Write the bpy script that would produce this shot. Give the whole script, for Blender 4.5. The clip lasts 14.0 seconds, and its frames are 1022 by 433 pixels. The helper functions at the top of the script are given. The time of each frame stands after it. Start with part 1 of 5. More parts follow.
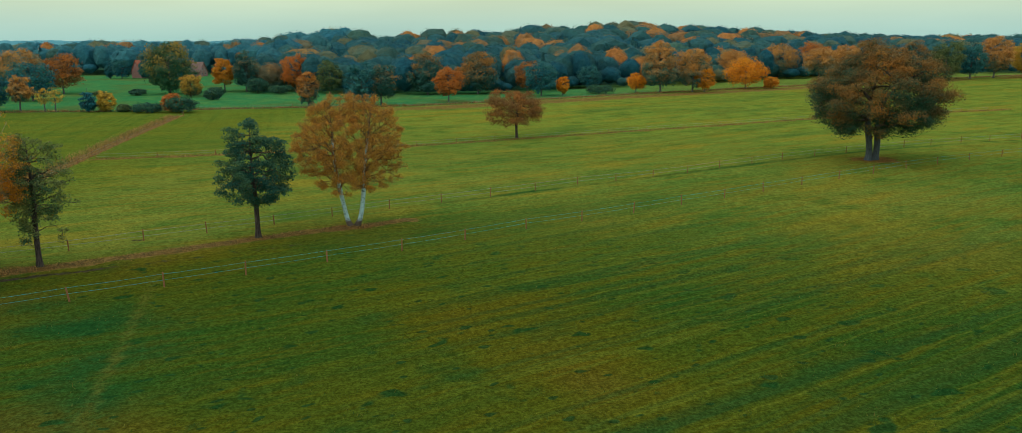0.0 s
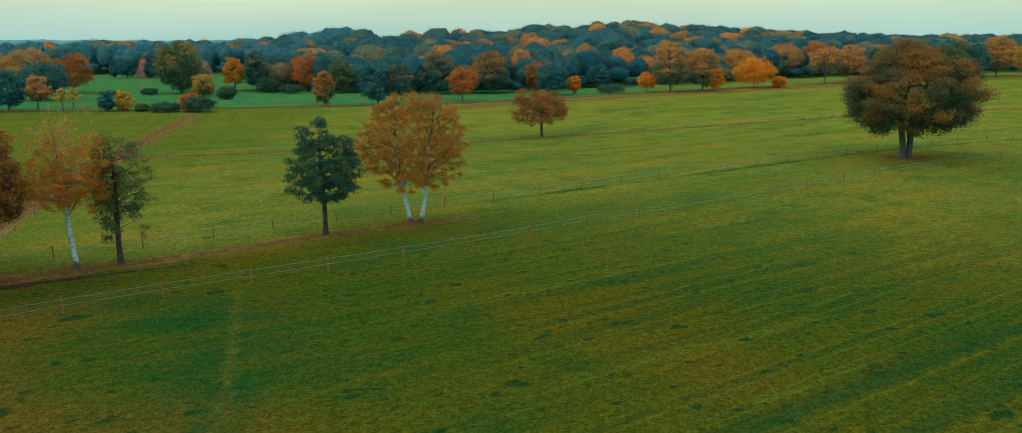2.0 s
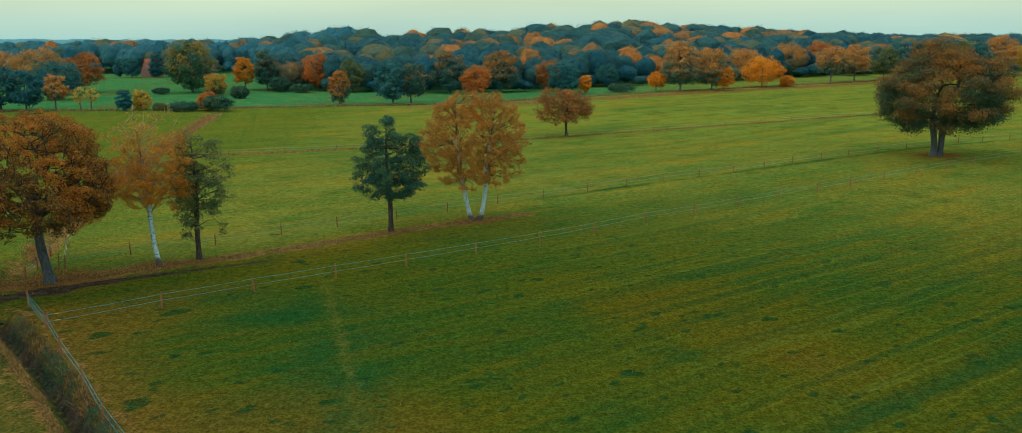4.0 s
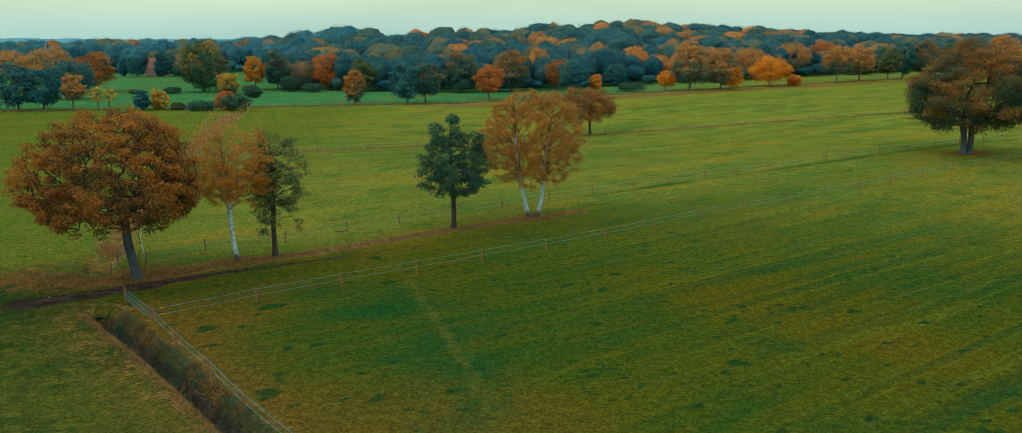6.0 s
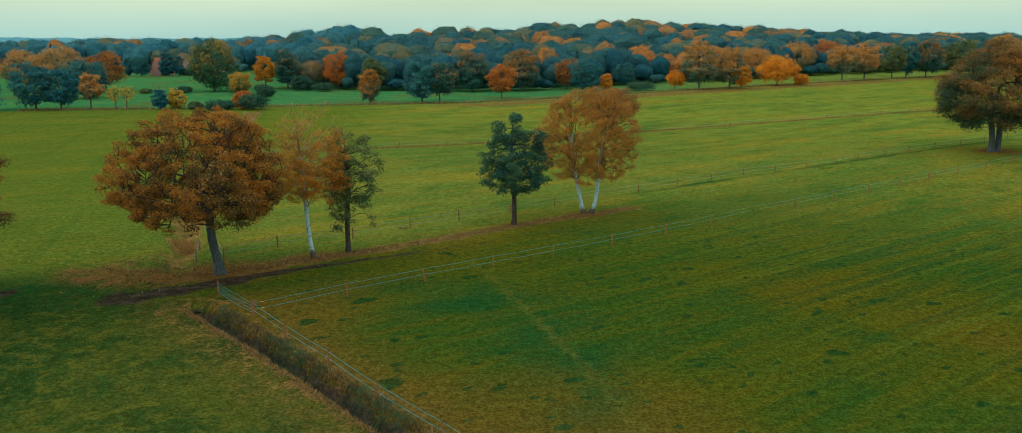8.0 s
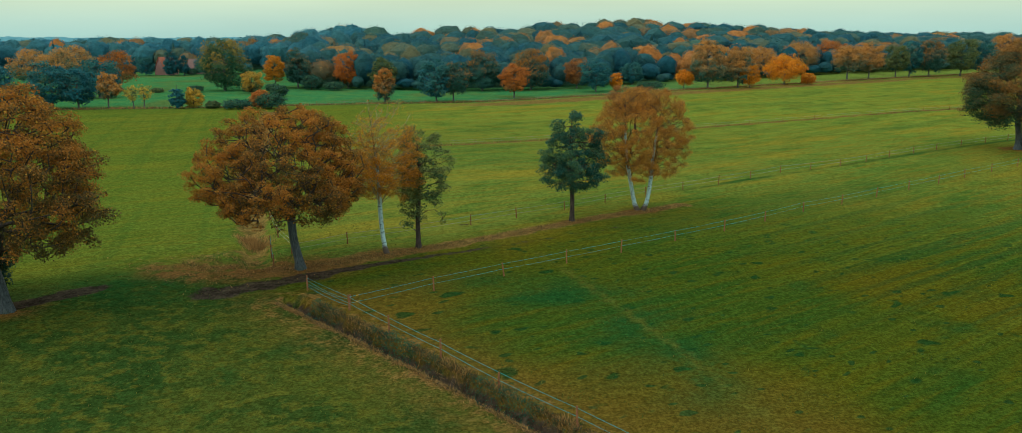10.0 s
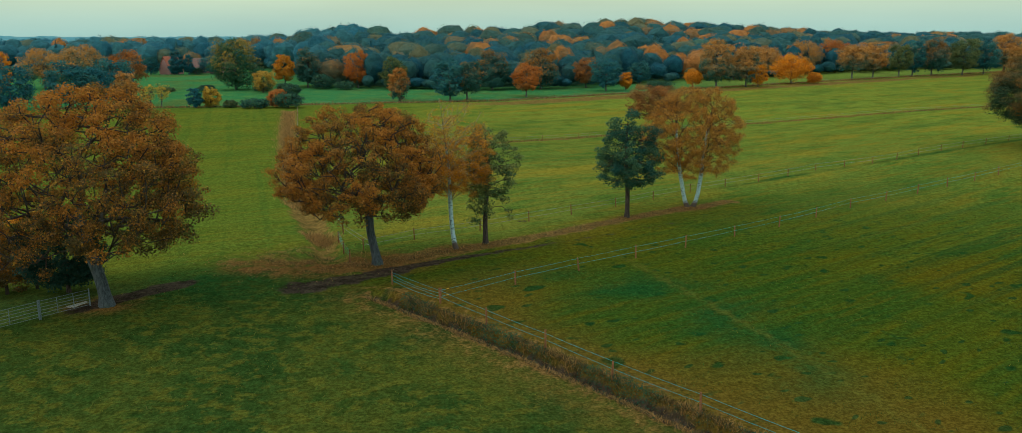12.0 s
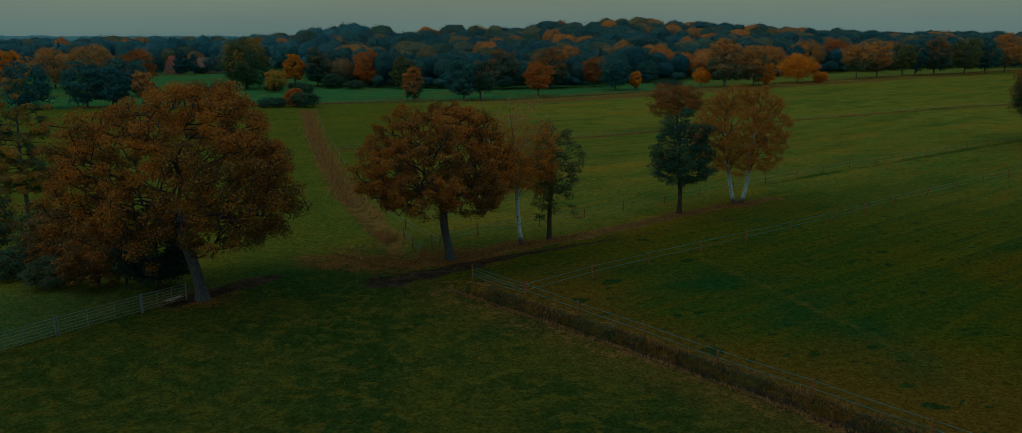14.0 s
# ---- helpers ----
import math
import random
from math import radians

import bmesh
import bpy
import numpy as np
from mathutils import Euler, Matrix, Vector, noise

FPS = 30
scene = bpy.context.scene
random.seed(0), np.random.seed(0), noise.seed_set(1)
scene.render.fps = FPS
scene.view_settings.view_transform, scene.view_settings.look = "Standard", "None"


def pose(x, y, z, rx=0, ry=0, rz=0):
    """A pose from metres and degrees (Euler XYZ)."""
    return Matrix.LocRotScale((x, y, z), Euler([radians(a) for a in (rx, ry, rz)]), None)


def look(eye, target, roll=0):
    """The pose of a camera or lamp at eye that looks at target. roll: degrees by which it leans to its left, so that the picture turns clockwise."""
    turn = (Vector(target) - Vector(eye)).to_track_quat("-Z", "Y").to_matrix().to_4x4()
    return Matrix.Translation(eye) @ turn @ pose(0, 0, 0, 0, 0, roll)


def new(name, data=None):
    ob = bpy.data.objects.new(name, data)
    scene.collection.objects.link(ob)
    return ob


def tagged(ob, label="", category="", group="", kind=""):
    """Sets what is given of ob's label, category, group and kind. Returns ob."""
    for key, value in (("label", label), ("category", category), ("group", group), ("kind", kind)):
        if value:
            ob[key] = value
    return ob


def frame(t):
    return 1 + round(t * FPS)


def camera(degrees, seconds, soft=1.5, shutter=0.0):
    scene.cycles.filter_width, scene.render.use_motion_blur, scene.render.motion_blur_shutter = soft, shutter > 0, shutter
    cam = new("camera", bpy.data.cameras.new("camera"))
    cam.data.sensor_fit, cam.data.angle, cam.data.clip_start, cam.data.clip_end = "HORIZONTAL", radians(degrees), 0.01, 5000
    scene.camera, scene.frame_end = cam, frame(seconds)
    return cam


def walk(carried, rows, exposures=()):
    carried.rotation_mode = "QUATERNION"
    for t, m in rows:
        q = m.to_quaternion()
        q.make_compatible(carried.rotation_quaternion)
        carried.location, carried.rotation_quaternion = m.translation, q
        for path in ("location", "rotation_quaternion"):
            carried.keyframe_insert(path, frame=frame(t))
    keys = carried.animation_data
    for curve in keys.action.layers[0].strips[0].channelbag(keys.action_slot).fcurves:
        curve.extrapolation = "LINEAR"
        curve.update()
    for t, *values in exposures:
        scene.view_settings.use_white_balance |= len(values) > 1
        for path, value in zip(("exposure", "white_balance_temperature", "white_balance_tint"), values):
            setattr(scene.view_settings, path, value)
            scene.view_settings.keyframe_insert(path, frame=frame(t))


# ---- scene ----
cam = camera(64.0, 14.0, soft=0.8)
# seconds, place, pitch, roll, yaw of a drone that slides sideways
PATH = [
    (0, 0.000, 0.000, 17.800, -12.070, 0.232, 0.000),
    (2, -6.781, -1.262, 17.865, -12.115, 0.222, -0.538),
    (4, -13.529, -2.498, 17.927, -12.160, 0.212, -1.075),
    (6, -20.243, -3.709, 17.986, -12.206, 0.202, -1.613),
    (8, -26.925, -4.896, 18.042, -12.251, 0.193, -2.150),
    (10, -33.574, -6.057, 18.095, -12.296, 0.183, -2.688),
    (12, -40.189, -7.193, 18.145, -12.342, 0.173, -3.225),
    (14, -46.772, -8.304, 18.192, -12.387, 0.163, -3.763),
]
# seconds, stops, kelvin, tint: the picture fades out, a little cooler, at the end
EXPOSURES = [(0, 0.0, 6400, 10), (2.0, 0.03, 6400, 10), (7.0, 0.08, 6400, 10), (11.0, 0.11, 6400, 10), (11.5, 0.13, 6400, 10), (12.0, -0.06, 6350, 10), (12.5, -0.38, 6300, 10), (13.0, -0.81, 6180, 10), (13.5, -1.26, 6150, 10), (14.0, -1.83, 6150, 11)]
walk(cam, [(t, pose(x, y, z, 90 + pitch, roll, yaw)) for t, x, y, z, pitch, roll, yaw in PATH], EXPOSURES)

# ---- sky and sun: a bright overcast autumn afternoon ----
SUN_ELEVATION, SUN_AZIMUTH = 38.0, -115.0
world = bpy.data.worlds.new("overcast_sky")
scene.world = world
world.use_nodes = True
wn, wl = world.node_tree.nodes, world.node_tree.links
sky = wn.new("ShaderNodeTexSky")
sky.sky_type, sky.sun_disc = "NISHITA", False
sky.sun_elevation, sky.sun_rotation = radians(SUN_ELEVATION), radians(SUN_AZIMUTH)
sky.air_density, sky.dust_density = 1.0, 3.0
coords = wn.new("ShaderNodeTexCoord")
split = wn.new("ShaderNodeSeparateXYZ")
wl.new(coords.outputs["Generated"], split.inputs[0])
deck = wn.new("ShaderNodeValToRGB")
for place, tone in ((0.0, (3.6, 5.9, 5.3)), (0.02, (4.5, 6.4, 5.3)), (0.05, (6.0, 7.1, 4.9)), (0.09, (8.0, 8.4, 5.8)), (0.3, (7.2, 8.7, 7.9)), (0.9, (7.6, 9.5, 9.9))):
    stop = deck.color_ramp.elements.new(place)
    stop.color = (*tone, 1)
deck.color_ramp.elements.remove(deck.color_ramp.elements[0])
deck.color_ramp.elements.remove(deck.color_ramp.elements[-1])
wl.new(split.outputs[2], deck.inputs[0])
stretch = wn.new("ShaderNodeMapping")
stretch.inputs["Scale"].default_value = (1.5, 1.5, 9.0)
wl.new(coords.outputs["Generated"], stretch.inputs[0])
cloud = wn.new("ShaderNodeTexNoise")
cloud.inputs["Scale"].default_value, cloud.inputs["Detail"].default_value = 1.6, 4.0
wl.new(stretch.outputs[0], cloud.inputs["Vector"])
soft_cloud = wn.new("ShaderNodeMapRange")
soft_cloud.inputs[1].default_value, soft_cloud.inputs[2].default_value = 0.3, 0.7
soft_cloud.inputs[3].default_value, soft_cloud.inputs[4].default_value = 0.93, 1.07
wl.new(cloud.outputs[0], soft_cloud.inputs[0])
lumpy = wn.new("ShaderNodeVectorMath")
lumpy.operation = "SCALE"
wl.new(deck.outputs[0], lumpy.inputs[0])
wl.new(soft_cloud.outputs[0], lumpy.inputs[3])
cover = wn.new("ShaderNodeMix")
cover.data_type = "RGBA"
cover.inputs[0].default_value = 0.97
wl.new(sky.outputs[0], cover.inputs[6])
wl.new(lumpy.outputs[0], cover.inputs[7])
wn["Background"].inputs[1].default_value = 0.106
wl.new(cover.outputs[2], wn["Background"].inputs[0])

lamp = bpy.data.lights.new("sun", "SUN")
lamp.energy, lamp.angle, lamp.color = 0.95, radians(70), (1.0, 0.90, 0.72)
sun = new("sun", lamp)
ea, aa = radians(SUN_ELEVATION), radians(SUN_AZIMUTH)
toward = Vector((math.sin(aa) * math.cos(ea), math.cos(aa) * math.cos(ea), math.sin(ea)))
sun.matrix_world = look(toward * 300, (0, 0, 0))


# ---- materials ----
class Mat:
    """A node material, built step by step."""

    def __init__(self, name):
        self.m = bpy.data.materials.new(name)
        self.m.use_nodes = True
        self.n, self.l = self.m.node_tree.nodes, self.m.node_tree.links
        self.b = self.n["Principled BSDF"]
        self.b.inputs["Specular IOR Level"].default_value = 0.2

    def set(self, socket, value):
        if isinstance(value, bpy.types.NodeSocket):
            self.l.new(value, socket)
        elif isinstance(value, (tuple, list)) and len(value) == 3 and socket.type == "RGBA":
            socket.default_value = (*value, 1)
        else:
            socket.default_value = value

    def where(self, scale=(1, 1, 1), turn=0.0, kind="Object"):
        c, r, m = self.n.new("ShaderNodeTexCoord"), self.n.new("ShaderNodeMapping"), self.n.new("ShaderNodeMapping")
        self.l.new(c.outputs[kind], r.inputs[0])
        self.l.new(r.outputs[0], m.inputs[0])
        r.inputs["Rotation"].default_value = (0, 0, radians(turn))
        m.inputs["Scale"].default_value = scale
        return m.outputs[0]

    def noise(self, scale, detail=3.0, rough=0.55, at=None, distort=0.0):
        x = self.n.new("ShaderNodeTexNoise")
        for key, value in (("Scale", scale), ("Detail", detail), ("Roughness", rough), ("Distortion", distort)):
            x.inputs[key].default_value = value
        self.l.new(at if at is not None else self.where(), x.inputs["Vector"])
        return x.outputs[0]

    def ramp(self, value, lo, hi, a=0.0, b=1.0):
        x = self.n.new("ShaderNodeMapRange")
        x.interpolation_type = "SMOOTHSTEP"
        for i, v in enumerate((value, lo, hi, a, b)):
            self.set(x.inputs[i], v)
        return x.outputs[0]

    def math(self, op, a, b=0.0):
        x = self.n.new("ShaderNodeMath")
        x.operation = op
        self.set(x.inputs[0], a), self.set(x.inputs[1], b)
        return x.outputs[0]

    def mix(self, f, a, b, blend="MIX"):
        x = self.n.new("ShaderNodeMix")
        x.data_type, x.blend_type = "RGBA", blend
        self.set(x.inputs[0], f), self.set(x.inputs[6], a), self.set(x.inputs[7], b)
        return x.outputs[2]

    def attr(self, name, out="Fac"):
        x = self.n.new("ShaderNodeAttribute")
        x.attribute_name = name
        return x.outputs[out]

    def island(self):
        return self.n.new("ShaderNodeNewGeometry").outputs["Random Per Island"]

    def chance(self):
        return self.n.new("ShaderNodeObjectInfo").outputs["Random"]

    def bump(self, height, strength, distance=0.05):
        x = self.n.new("ShaderNodeBump")
        x.inputs["Strength"].default_value, x.inputs["Distance"].default_value = strength, distance
        self.l.new(height, x.inputs["Height"])
        self.l.new(x.outputs[0], self.b.inputs["Normal"])

    def done(self, color, rough=0.8, metal=0.0):
        self.set(self.b.inputs["Base Color"], color)
        self.set(self.b.inputs["Roughness"], rough)
        self.set(self.b.inputs["Metallic"], metal)
        return self.m


def leaf_material(name, a, b, accent, share=0.12, clear=0.35, vary=0.64, mottle=0.0):
    """Leaves from colour a to colour b by their own tint, each a little different, some in the accent colour."""
    m = Mat(name)
    r = m.island()
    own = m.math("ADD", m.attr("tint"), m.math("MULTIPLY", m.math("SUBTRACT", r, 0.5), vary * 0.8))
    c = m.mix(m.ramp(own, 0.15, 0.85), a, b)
    c = m.mix(m.ramp(m.math("FRACT", m.math("MULTIPLY", r, 7.31)), 1 - share, 1.0, 0, 0.9), c, accent)
    value = m.math("ADD", 1.16 - vary / 2, m.math("MULTIPLY", m.math("FRACT", m.math("MULTIPLY", r, 13.7)), vary))
    if mottle:
        value = m.math("MULTIPLY", value, m.ramp(m.noise(mottle, 4, 0.7), 0.34, 0.66, 0.78, 1.18))
    dark = m.n.new("ShaderNodeVectorMath")
    dark.operation = "SCALE"
    m.l.new(c, dark.inputs[0]), m.l.new(value, dark.inputs[3])
    c = dark.outputs[0]
    m.b.inputs["Specular IOR Level"].default_value = 0.12
    m.done(c, 0.7)
    glow = m.n.new("ShaderNodeBsdfTranslucent")
    m.l.new(c, glow.inputs[0])
    both = m.n.new("ShaderNodeMixShader")
    both.inputs[0].default_value = clear
    m.l.new(m.b.outputs[0], both.inputs[1]), m.l.new(glow.outputs[0], both.inputs[2])
    m.l.new(both.outputs[0], m.n["Material Output"].inputs[0])
    return m.m


def bark_material(name, dark, light, scale=3.0):
    m = Mat(name)
    ridges = m.noise(scale, 5, 0.65, m.where((4, 4, 0.7)))
    moss = m.noise(0.8, 3)
    c = m.mix(m.ramp(ridges, 0.35, 0.65), dark, light)
    c = m.mix(m.ramp(moss, 0.52, 0.7, 0, 0.5), c, (0.05, 0.075, 0.045))
    m.bump(ridges, 0.6, 0.04)
    return m.done(c, 0.9)


def birch_bark():
    m = Mat("birch_bark")
    marks = m.noise(1.6, 4, 0.7, m.where((2.0, 2.0, 5.0)))
    base = m.attr("tint")
    c = m.mix(m.noise(4, 3), (0.32, 0.52, 0.57), (0.52, 0.68, 0.71))
    c = m.mix(m.ramp(marks, 0.54, 0.60, 0, 0.92), c, (0.03, 0.03, 0.03))
    c = m.mix(m.ramp(m.math("ADD", base, m.math("MULTIPLY", marks, 0.4)), 0.55, 0.85), c, (0.095, 0.070, 0.055))
    m.bump(marks, 0.4, 0.03)
    return m.done(c, 0.7)


def plain(name, a, b, scale=6.0, rough=0.7, metal=0.0, bump=0.2):
    m = Mat(name)
    f = m.noise(scale, 5, 0.6)
    m.bump(f, bump, 0.02)
    return m.done(m.mix(m.ramp(f, 0.3, 0.7), a, b), rough, metal)


OAK_BARK = bark_material("oak_bark", (0.034, 0.046, 0.054), (0.095, 0.118, 0.130))
DARK_BARK = bark_material("dark_bark", (0.025, 0.02, 0.018), (0.085, 0.065, 0.055))
GREY_BARK = bark_material("grey_bark", (0.05, 0.055, 0.055), (0.15, 0.155, 0.15))
BIRCH_BARK = birch_bark()
GREY_TWIG = bark_material("grey_birch_twig", (0.16, 0.125, 0.085), (0.28, 0.225, 0.155))
PALE_TWIG = bark_material("pale_birch_branch", (0.27, 0.20, 0.12), (0.46, 0.36, 0.22))
RED_TWIG = bark_material("brown_birch_branch", (0.10, 0.055, 0.028), (0.20, 0.11, 0.05))
TWIG = bark_material("birch_twig", (0.20, 0.11, 0.045), (0.32, 0.18, 0.07))
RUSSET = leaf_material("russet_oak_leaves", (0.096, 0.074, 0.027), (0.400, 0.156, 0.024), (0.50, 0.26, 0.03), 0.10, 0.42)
# green end tinted teal for the haze and the shaded undersides
RUSSET_LOW = leaf_material("brown_and_hazy_green_leaves", (0.042, 0.145, 0.115), (0.48, 0.225, 0.058), (0.46, 0.24, 0.06), 0.07, 0.35, vary=0.28)
OLIVE = leaf_material("green_and_orange_leaves", (0.026, 0.090, 0.058), (0.40, 0.160, 0.026), (0.20, 0.15, 0.03), 0.04, 0.35, 0.32)
FIELD_OAK = leaf_material("dark_green_and_brown_oak_leaves", (0.024, 0.072, 0.042), (0.33, 0.135, 0.024), (0.16, 0.12, 0.03), 0.04, 0.35, 0.32)
AMBER = leaf_material("amber_birch_leaves", (0.50, 0.245, 0.026), (0.58, 0.225, 0.018), (0.62, 0.34, 0.05), 0.15, 0.5)
# far copy of the green and orange leaves, haze mixed into its green
BRONZE_GREEN = leaf_material("hazy_green_leaves_bronzing_at_the_top", (0.030, 0.112, 0.092), (0.40, 0.165, 0.034), (0.20, 0.15, 0.04), 0.03, 0.38, 0.26)
GOLD = leaf_material("golden_birch_leaves", (0.44, 0.215, 0.034), (0.52, 0.205, 0.026), (0.60, 0.33, 0.06), 0.15, 0.5)
GREEN = leaf_material("dark_green_leaves", (0.018, 0.082, 0.066), (0.056, 0.122, 0.058), (0.12, 0.13, 0.04), 0.05, 0.35, vary=0.4)
SEDGE = leaf_material("olive_green_leaves", (0.045, 0.105, 0.052), (0.140, 0.160, 0.055), (0.22, 0.18, 0.05), 0.12, 0.4)
# the green of far trees, turned bluer and lighter for haze
TEAL = leaf_material("hazy_blue_green_leaves", (0.012, 0.102, 0.130), (0.042, 0.155, 0.138), (0.08, 0.14, 0.09), 0.03, 0.30, vary=0.22)
HOLLY = leaf_material("dark_holly_leaves", (0.012, 0.044, 0.034), (0.036, 0.076, 0.044), (0.10, 0.08, 0.03), 0.04, 0.2, vary=0.5)
ORANGE = leaf_material("orange_leaves", (0.48, 0.20, 0.022), (0.72, 0.27, 0.018), (0.74, 0.36, 0.03), 0.2, 0.45, vary=0.4)
RED = leaf_material("red_brown_leaves", (0.22, 0.110, 0.042), (0.50, 0.17, 0.036), (0.52, 0.23, 0.04), 0.08, 0.5, vary=0.3)
YELLOW = leaf_material("yellow_leaves", (0.36, 0.26, 0.045), (0.60, 0.36, 0.045), (0.60, 0.30, 0.03), 0.2, 0.45, vary=0.4)
LIME = leaf_material("yellow_green_leaves", (0.034, 0.115, 0.060), (0.46, 0.26, 0.040), (0.30, 0.22, 0.04), 0.05, 0.45, vary=0.25)
# aerial haze is painted into these two blue-green leaf colours
WOOD = leaf_material("hazy_mixed_wood_leaves", (0.018, 0.112, 0.152), (0.044, 0.138, 0.134), (0.09, 0.18, 0.12), 0.03, 0.42, 0.22, mottle=0.5)
WOOD_HAZY = leaf_material("hazy_wood_leaves", (0.030, 0.160, 0.215), (0.056, 0.195, 0.220), (0.09, 0.20, 0.16), 0.03, 0.42, 0.20, mottle=0.5)
WOOD_BRONZE = leaf_material("bronze_wood_leaves", (0.050, 0.130, 0.115), (0.170, 0.175, 0.095), (0.26, 0.19, 0.08), 0.05, 0.42, 0.22, mottle=0.5)
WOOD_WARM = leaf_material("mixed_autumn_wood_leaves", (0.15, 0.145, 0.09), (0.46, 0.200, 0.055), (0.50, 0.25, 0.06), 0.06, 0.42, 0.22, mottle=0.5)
POST = plain("weathered_brown_post", (0.16, 0.065, 0.030), (0.30, 0.13, 0.06), 9, 0.85)
ROPE = plain("pale_blue_rope", (0.006, 0.24, 0.28), (0.020, 0.33, 0.38), 4, 0.7)
WIRE = plain("dull_wire", (0.20, 0.23, 0.22), (0.30, 0.33, 0.31), 4, 0.45, 0.5)
STEEL = plain("galvanised_steel", (0.11, 0.15, 0.17), (0.18, 0.23, 0.25), 8, 0.6, 0.2)
YELLOW_PLASTIC = plain("yellow_plastic", (0.60, 0.32, 0.03), (0.70, 0.40, 0.05), 8, 0.4)


# ---- lie of the land ----
SWELLS = [(55, 122, 30, 1.05), (2, 172, 38, -1.5), (-20, 262, 60, -0.85), (-66, 46, 11, 0.5)]
DITCH = [(-46.6, 49.6), (-38.8, 40.6), (-33.2, 33.6), (-25.0, 23.0), (-18.0, 13.5)]
FAR_DITCH = [(-51.3, 59.5), (-54.5, 70.5), (-58.6, 83.4), (-66.0, 114.1), (-76.0, 160.3), (-86.0, 211.3)]
NEAR_FENCE = [(-42.1, 47.3), (-36.6, 51.7), (-31.3, 55.3), (-26.0, 58.7), (-20.9, 61.9), (-15.3, 65.5), (-9.6, 69.3), (-4.3, 73.1), (1.4, 77.5), (7.1, 80.9),
              (12.9, 84.7), (18.7, 88.4), (24.3, 91.8), (29.8, 95.4), (35.6, 98.9), (41.5, 102.4), (47.4, 106), (53.4, 109.6), (59.5, 113.3), (66, 117), (73, 121), (80, 125)]
TRACK = [(-55.0, 50.2), (-52.0, 51.6), (-47.1, 55.0), (-42.5, 58.6), (-37.9, 61.2), (-30.3, 65.2), (-24.8, 68.6), (-16.1, 73.4), (-2.0, 82.0), (20.0, 96.0)]
STRIP = [(-50.0, 57.5), (-47.4, 57.9), (-41.1, 62.4), (-38.3, 63.8), (-32.8, 67.2), (-23.7, 74.0), (-15.9, 78.8), (-10.5, 81.8)]
BOUNDARY = [(-190, 206), (-148.4, 213.7), (-100.6, 221.1), (-67.9, 234.0), (-30.9, 243.5), (0.0, 261.3), (35.8, 282.0), (92.9, 314.0), (172.5, 365.0), (260, 415)]
CROSS = [(-66, 129), (-53.8, 132.9), (-44.8, 138.0), (-35.8, 141.9), (-19.6, 151.5), (-5.8, 162.0), (8.1, 170.0), (23.0, 176.1), (46.5, 183.1), (73.3, 194.0), (130, 214)]


def line_distance(x, y, line):
    """Distance from the points to a polyline, which side they are on (left: plus), and how far along it they lie."""
    best, side, along = np.full(np.shape(x), 1e9), np.zeros(np.shape(x)), np.zeros(np.shape(x))
    run = 0.0
    for (ax, ay), (bx, by) in zip(line, line[1:]):
        ux, uy = bx - ax, by - ay
        size = math.hypot(ux, uy)
        f = np.clip(((x - ax) * ux + (y - ay) * uy) / size ** 2, 0, 1)
        d = np.hypot(x - ax - f * ux, y - ay - f * uy)
        near = d < best
        best = np.where(near, d, best)
        side = np.where(near, np.sign(ux * (y - ay) - uy * (x - ax)), side)
        along = np.where(near, run + f * size, along)
        run += size
    return best, side, along


def smooth(v, lo, hi):
    f = np.clip((v - lo) / (hi - lo), 0, 1)
    return f * f * (3 - 2 * f)


def wobble(x, y, scale, seed=0.0):
    """Cheap smooth noise from -1 to 1."""
    a, b = x / scale + seed, y / scale - seed * 1.7
    return (np.sin(a * 1.3 + 1.7 * np.sin(b * 0.9 + seed)) + np.sin(b * 1.7 + 1.3 * np.sin(a * 1.1)) + np.sin((a + b) * 2.3 + seed * 3)) / 3


def land(x, y):
    x, y = np.asarray(x, float), np.asarray(y, float)
    z = np.zeros(np.broadcast(x, y).shape)
    for cx, cy, s, a in SWELLS:
        z = z + a * np.exp(-((x - cx) ** 2 + (y - cy) ** 2) / (2 * s * s))
    plateau = smooth(x, -190, -95) * (1 - smooth(x, 120, 330))
    z = z + (10.0 * plateau + 4.0 * np.exp(-((x - 62) / 70) ** 2)) * smooth(y, 380, 600) + 6.0 * np.exp(-((x - 360) / 190) ** 2) * smooth(y, 440, 640)
    d, _, _ = line_distance(x, y, DITCH)
    z = z - 1.1 * (1 - smooth(d, 0.2, 0.85))
    d, _, _ = line_distance(x, y, FAR_DITCH)
    z = z - 0.7 * (1 - smooth(d, 0.3, 1.8))
    return z


def lift(x, y):
    return float(land(x, y))


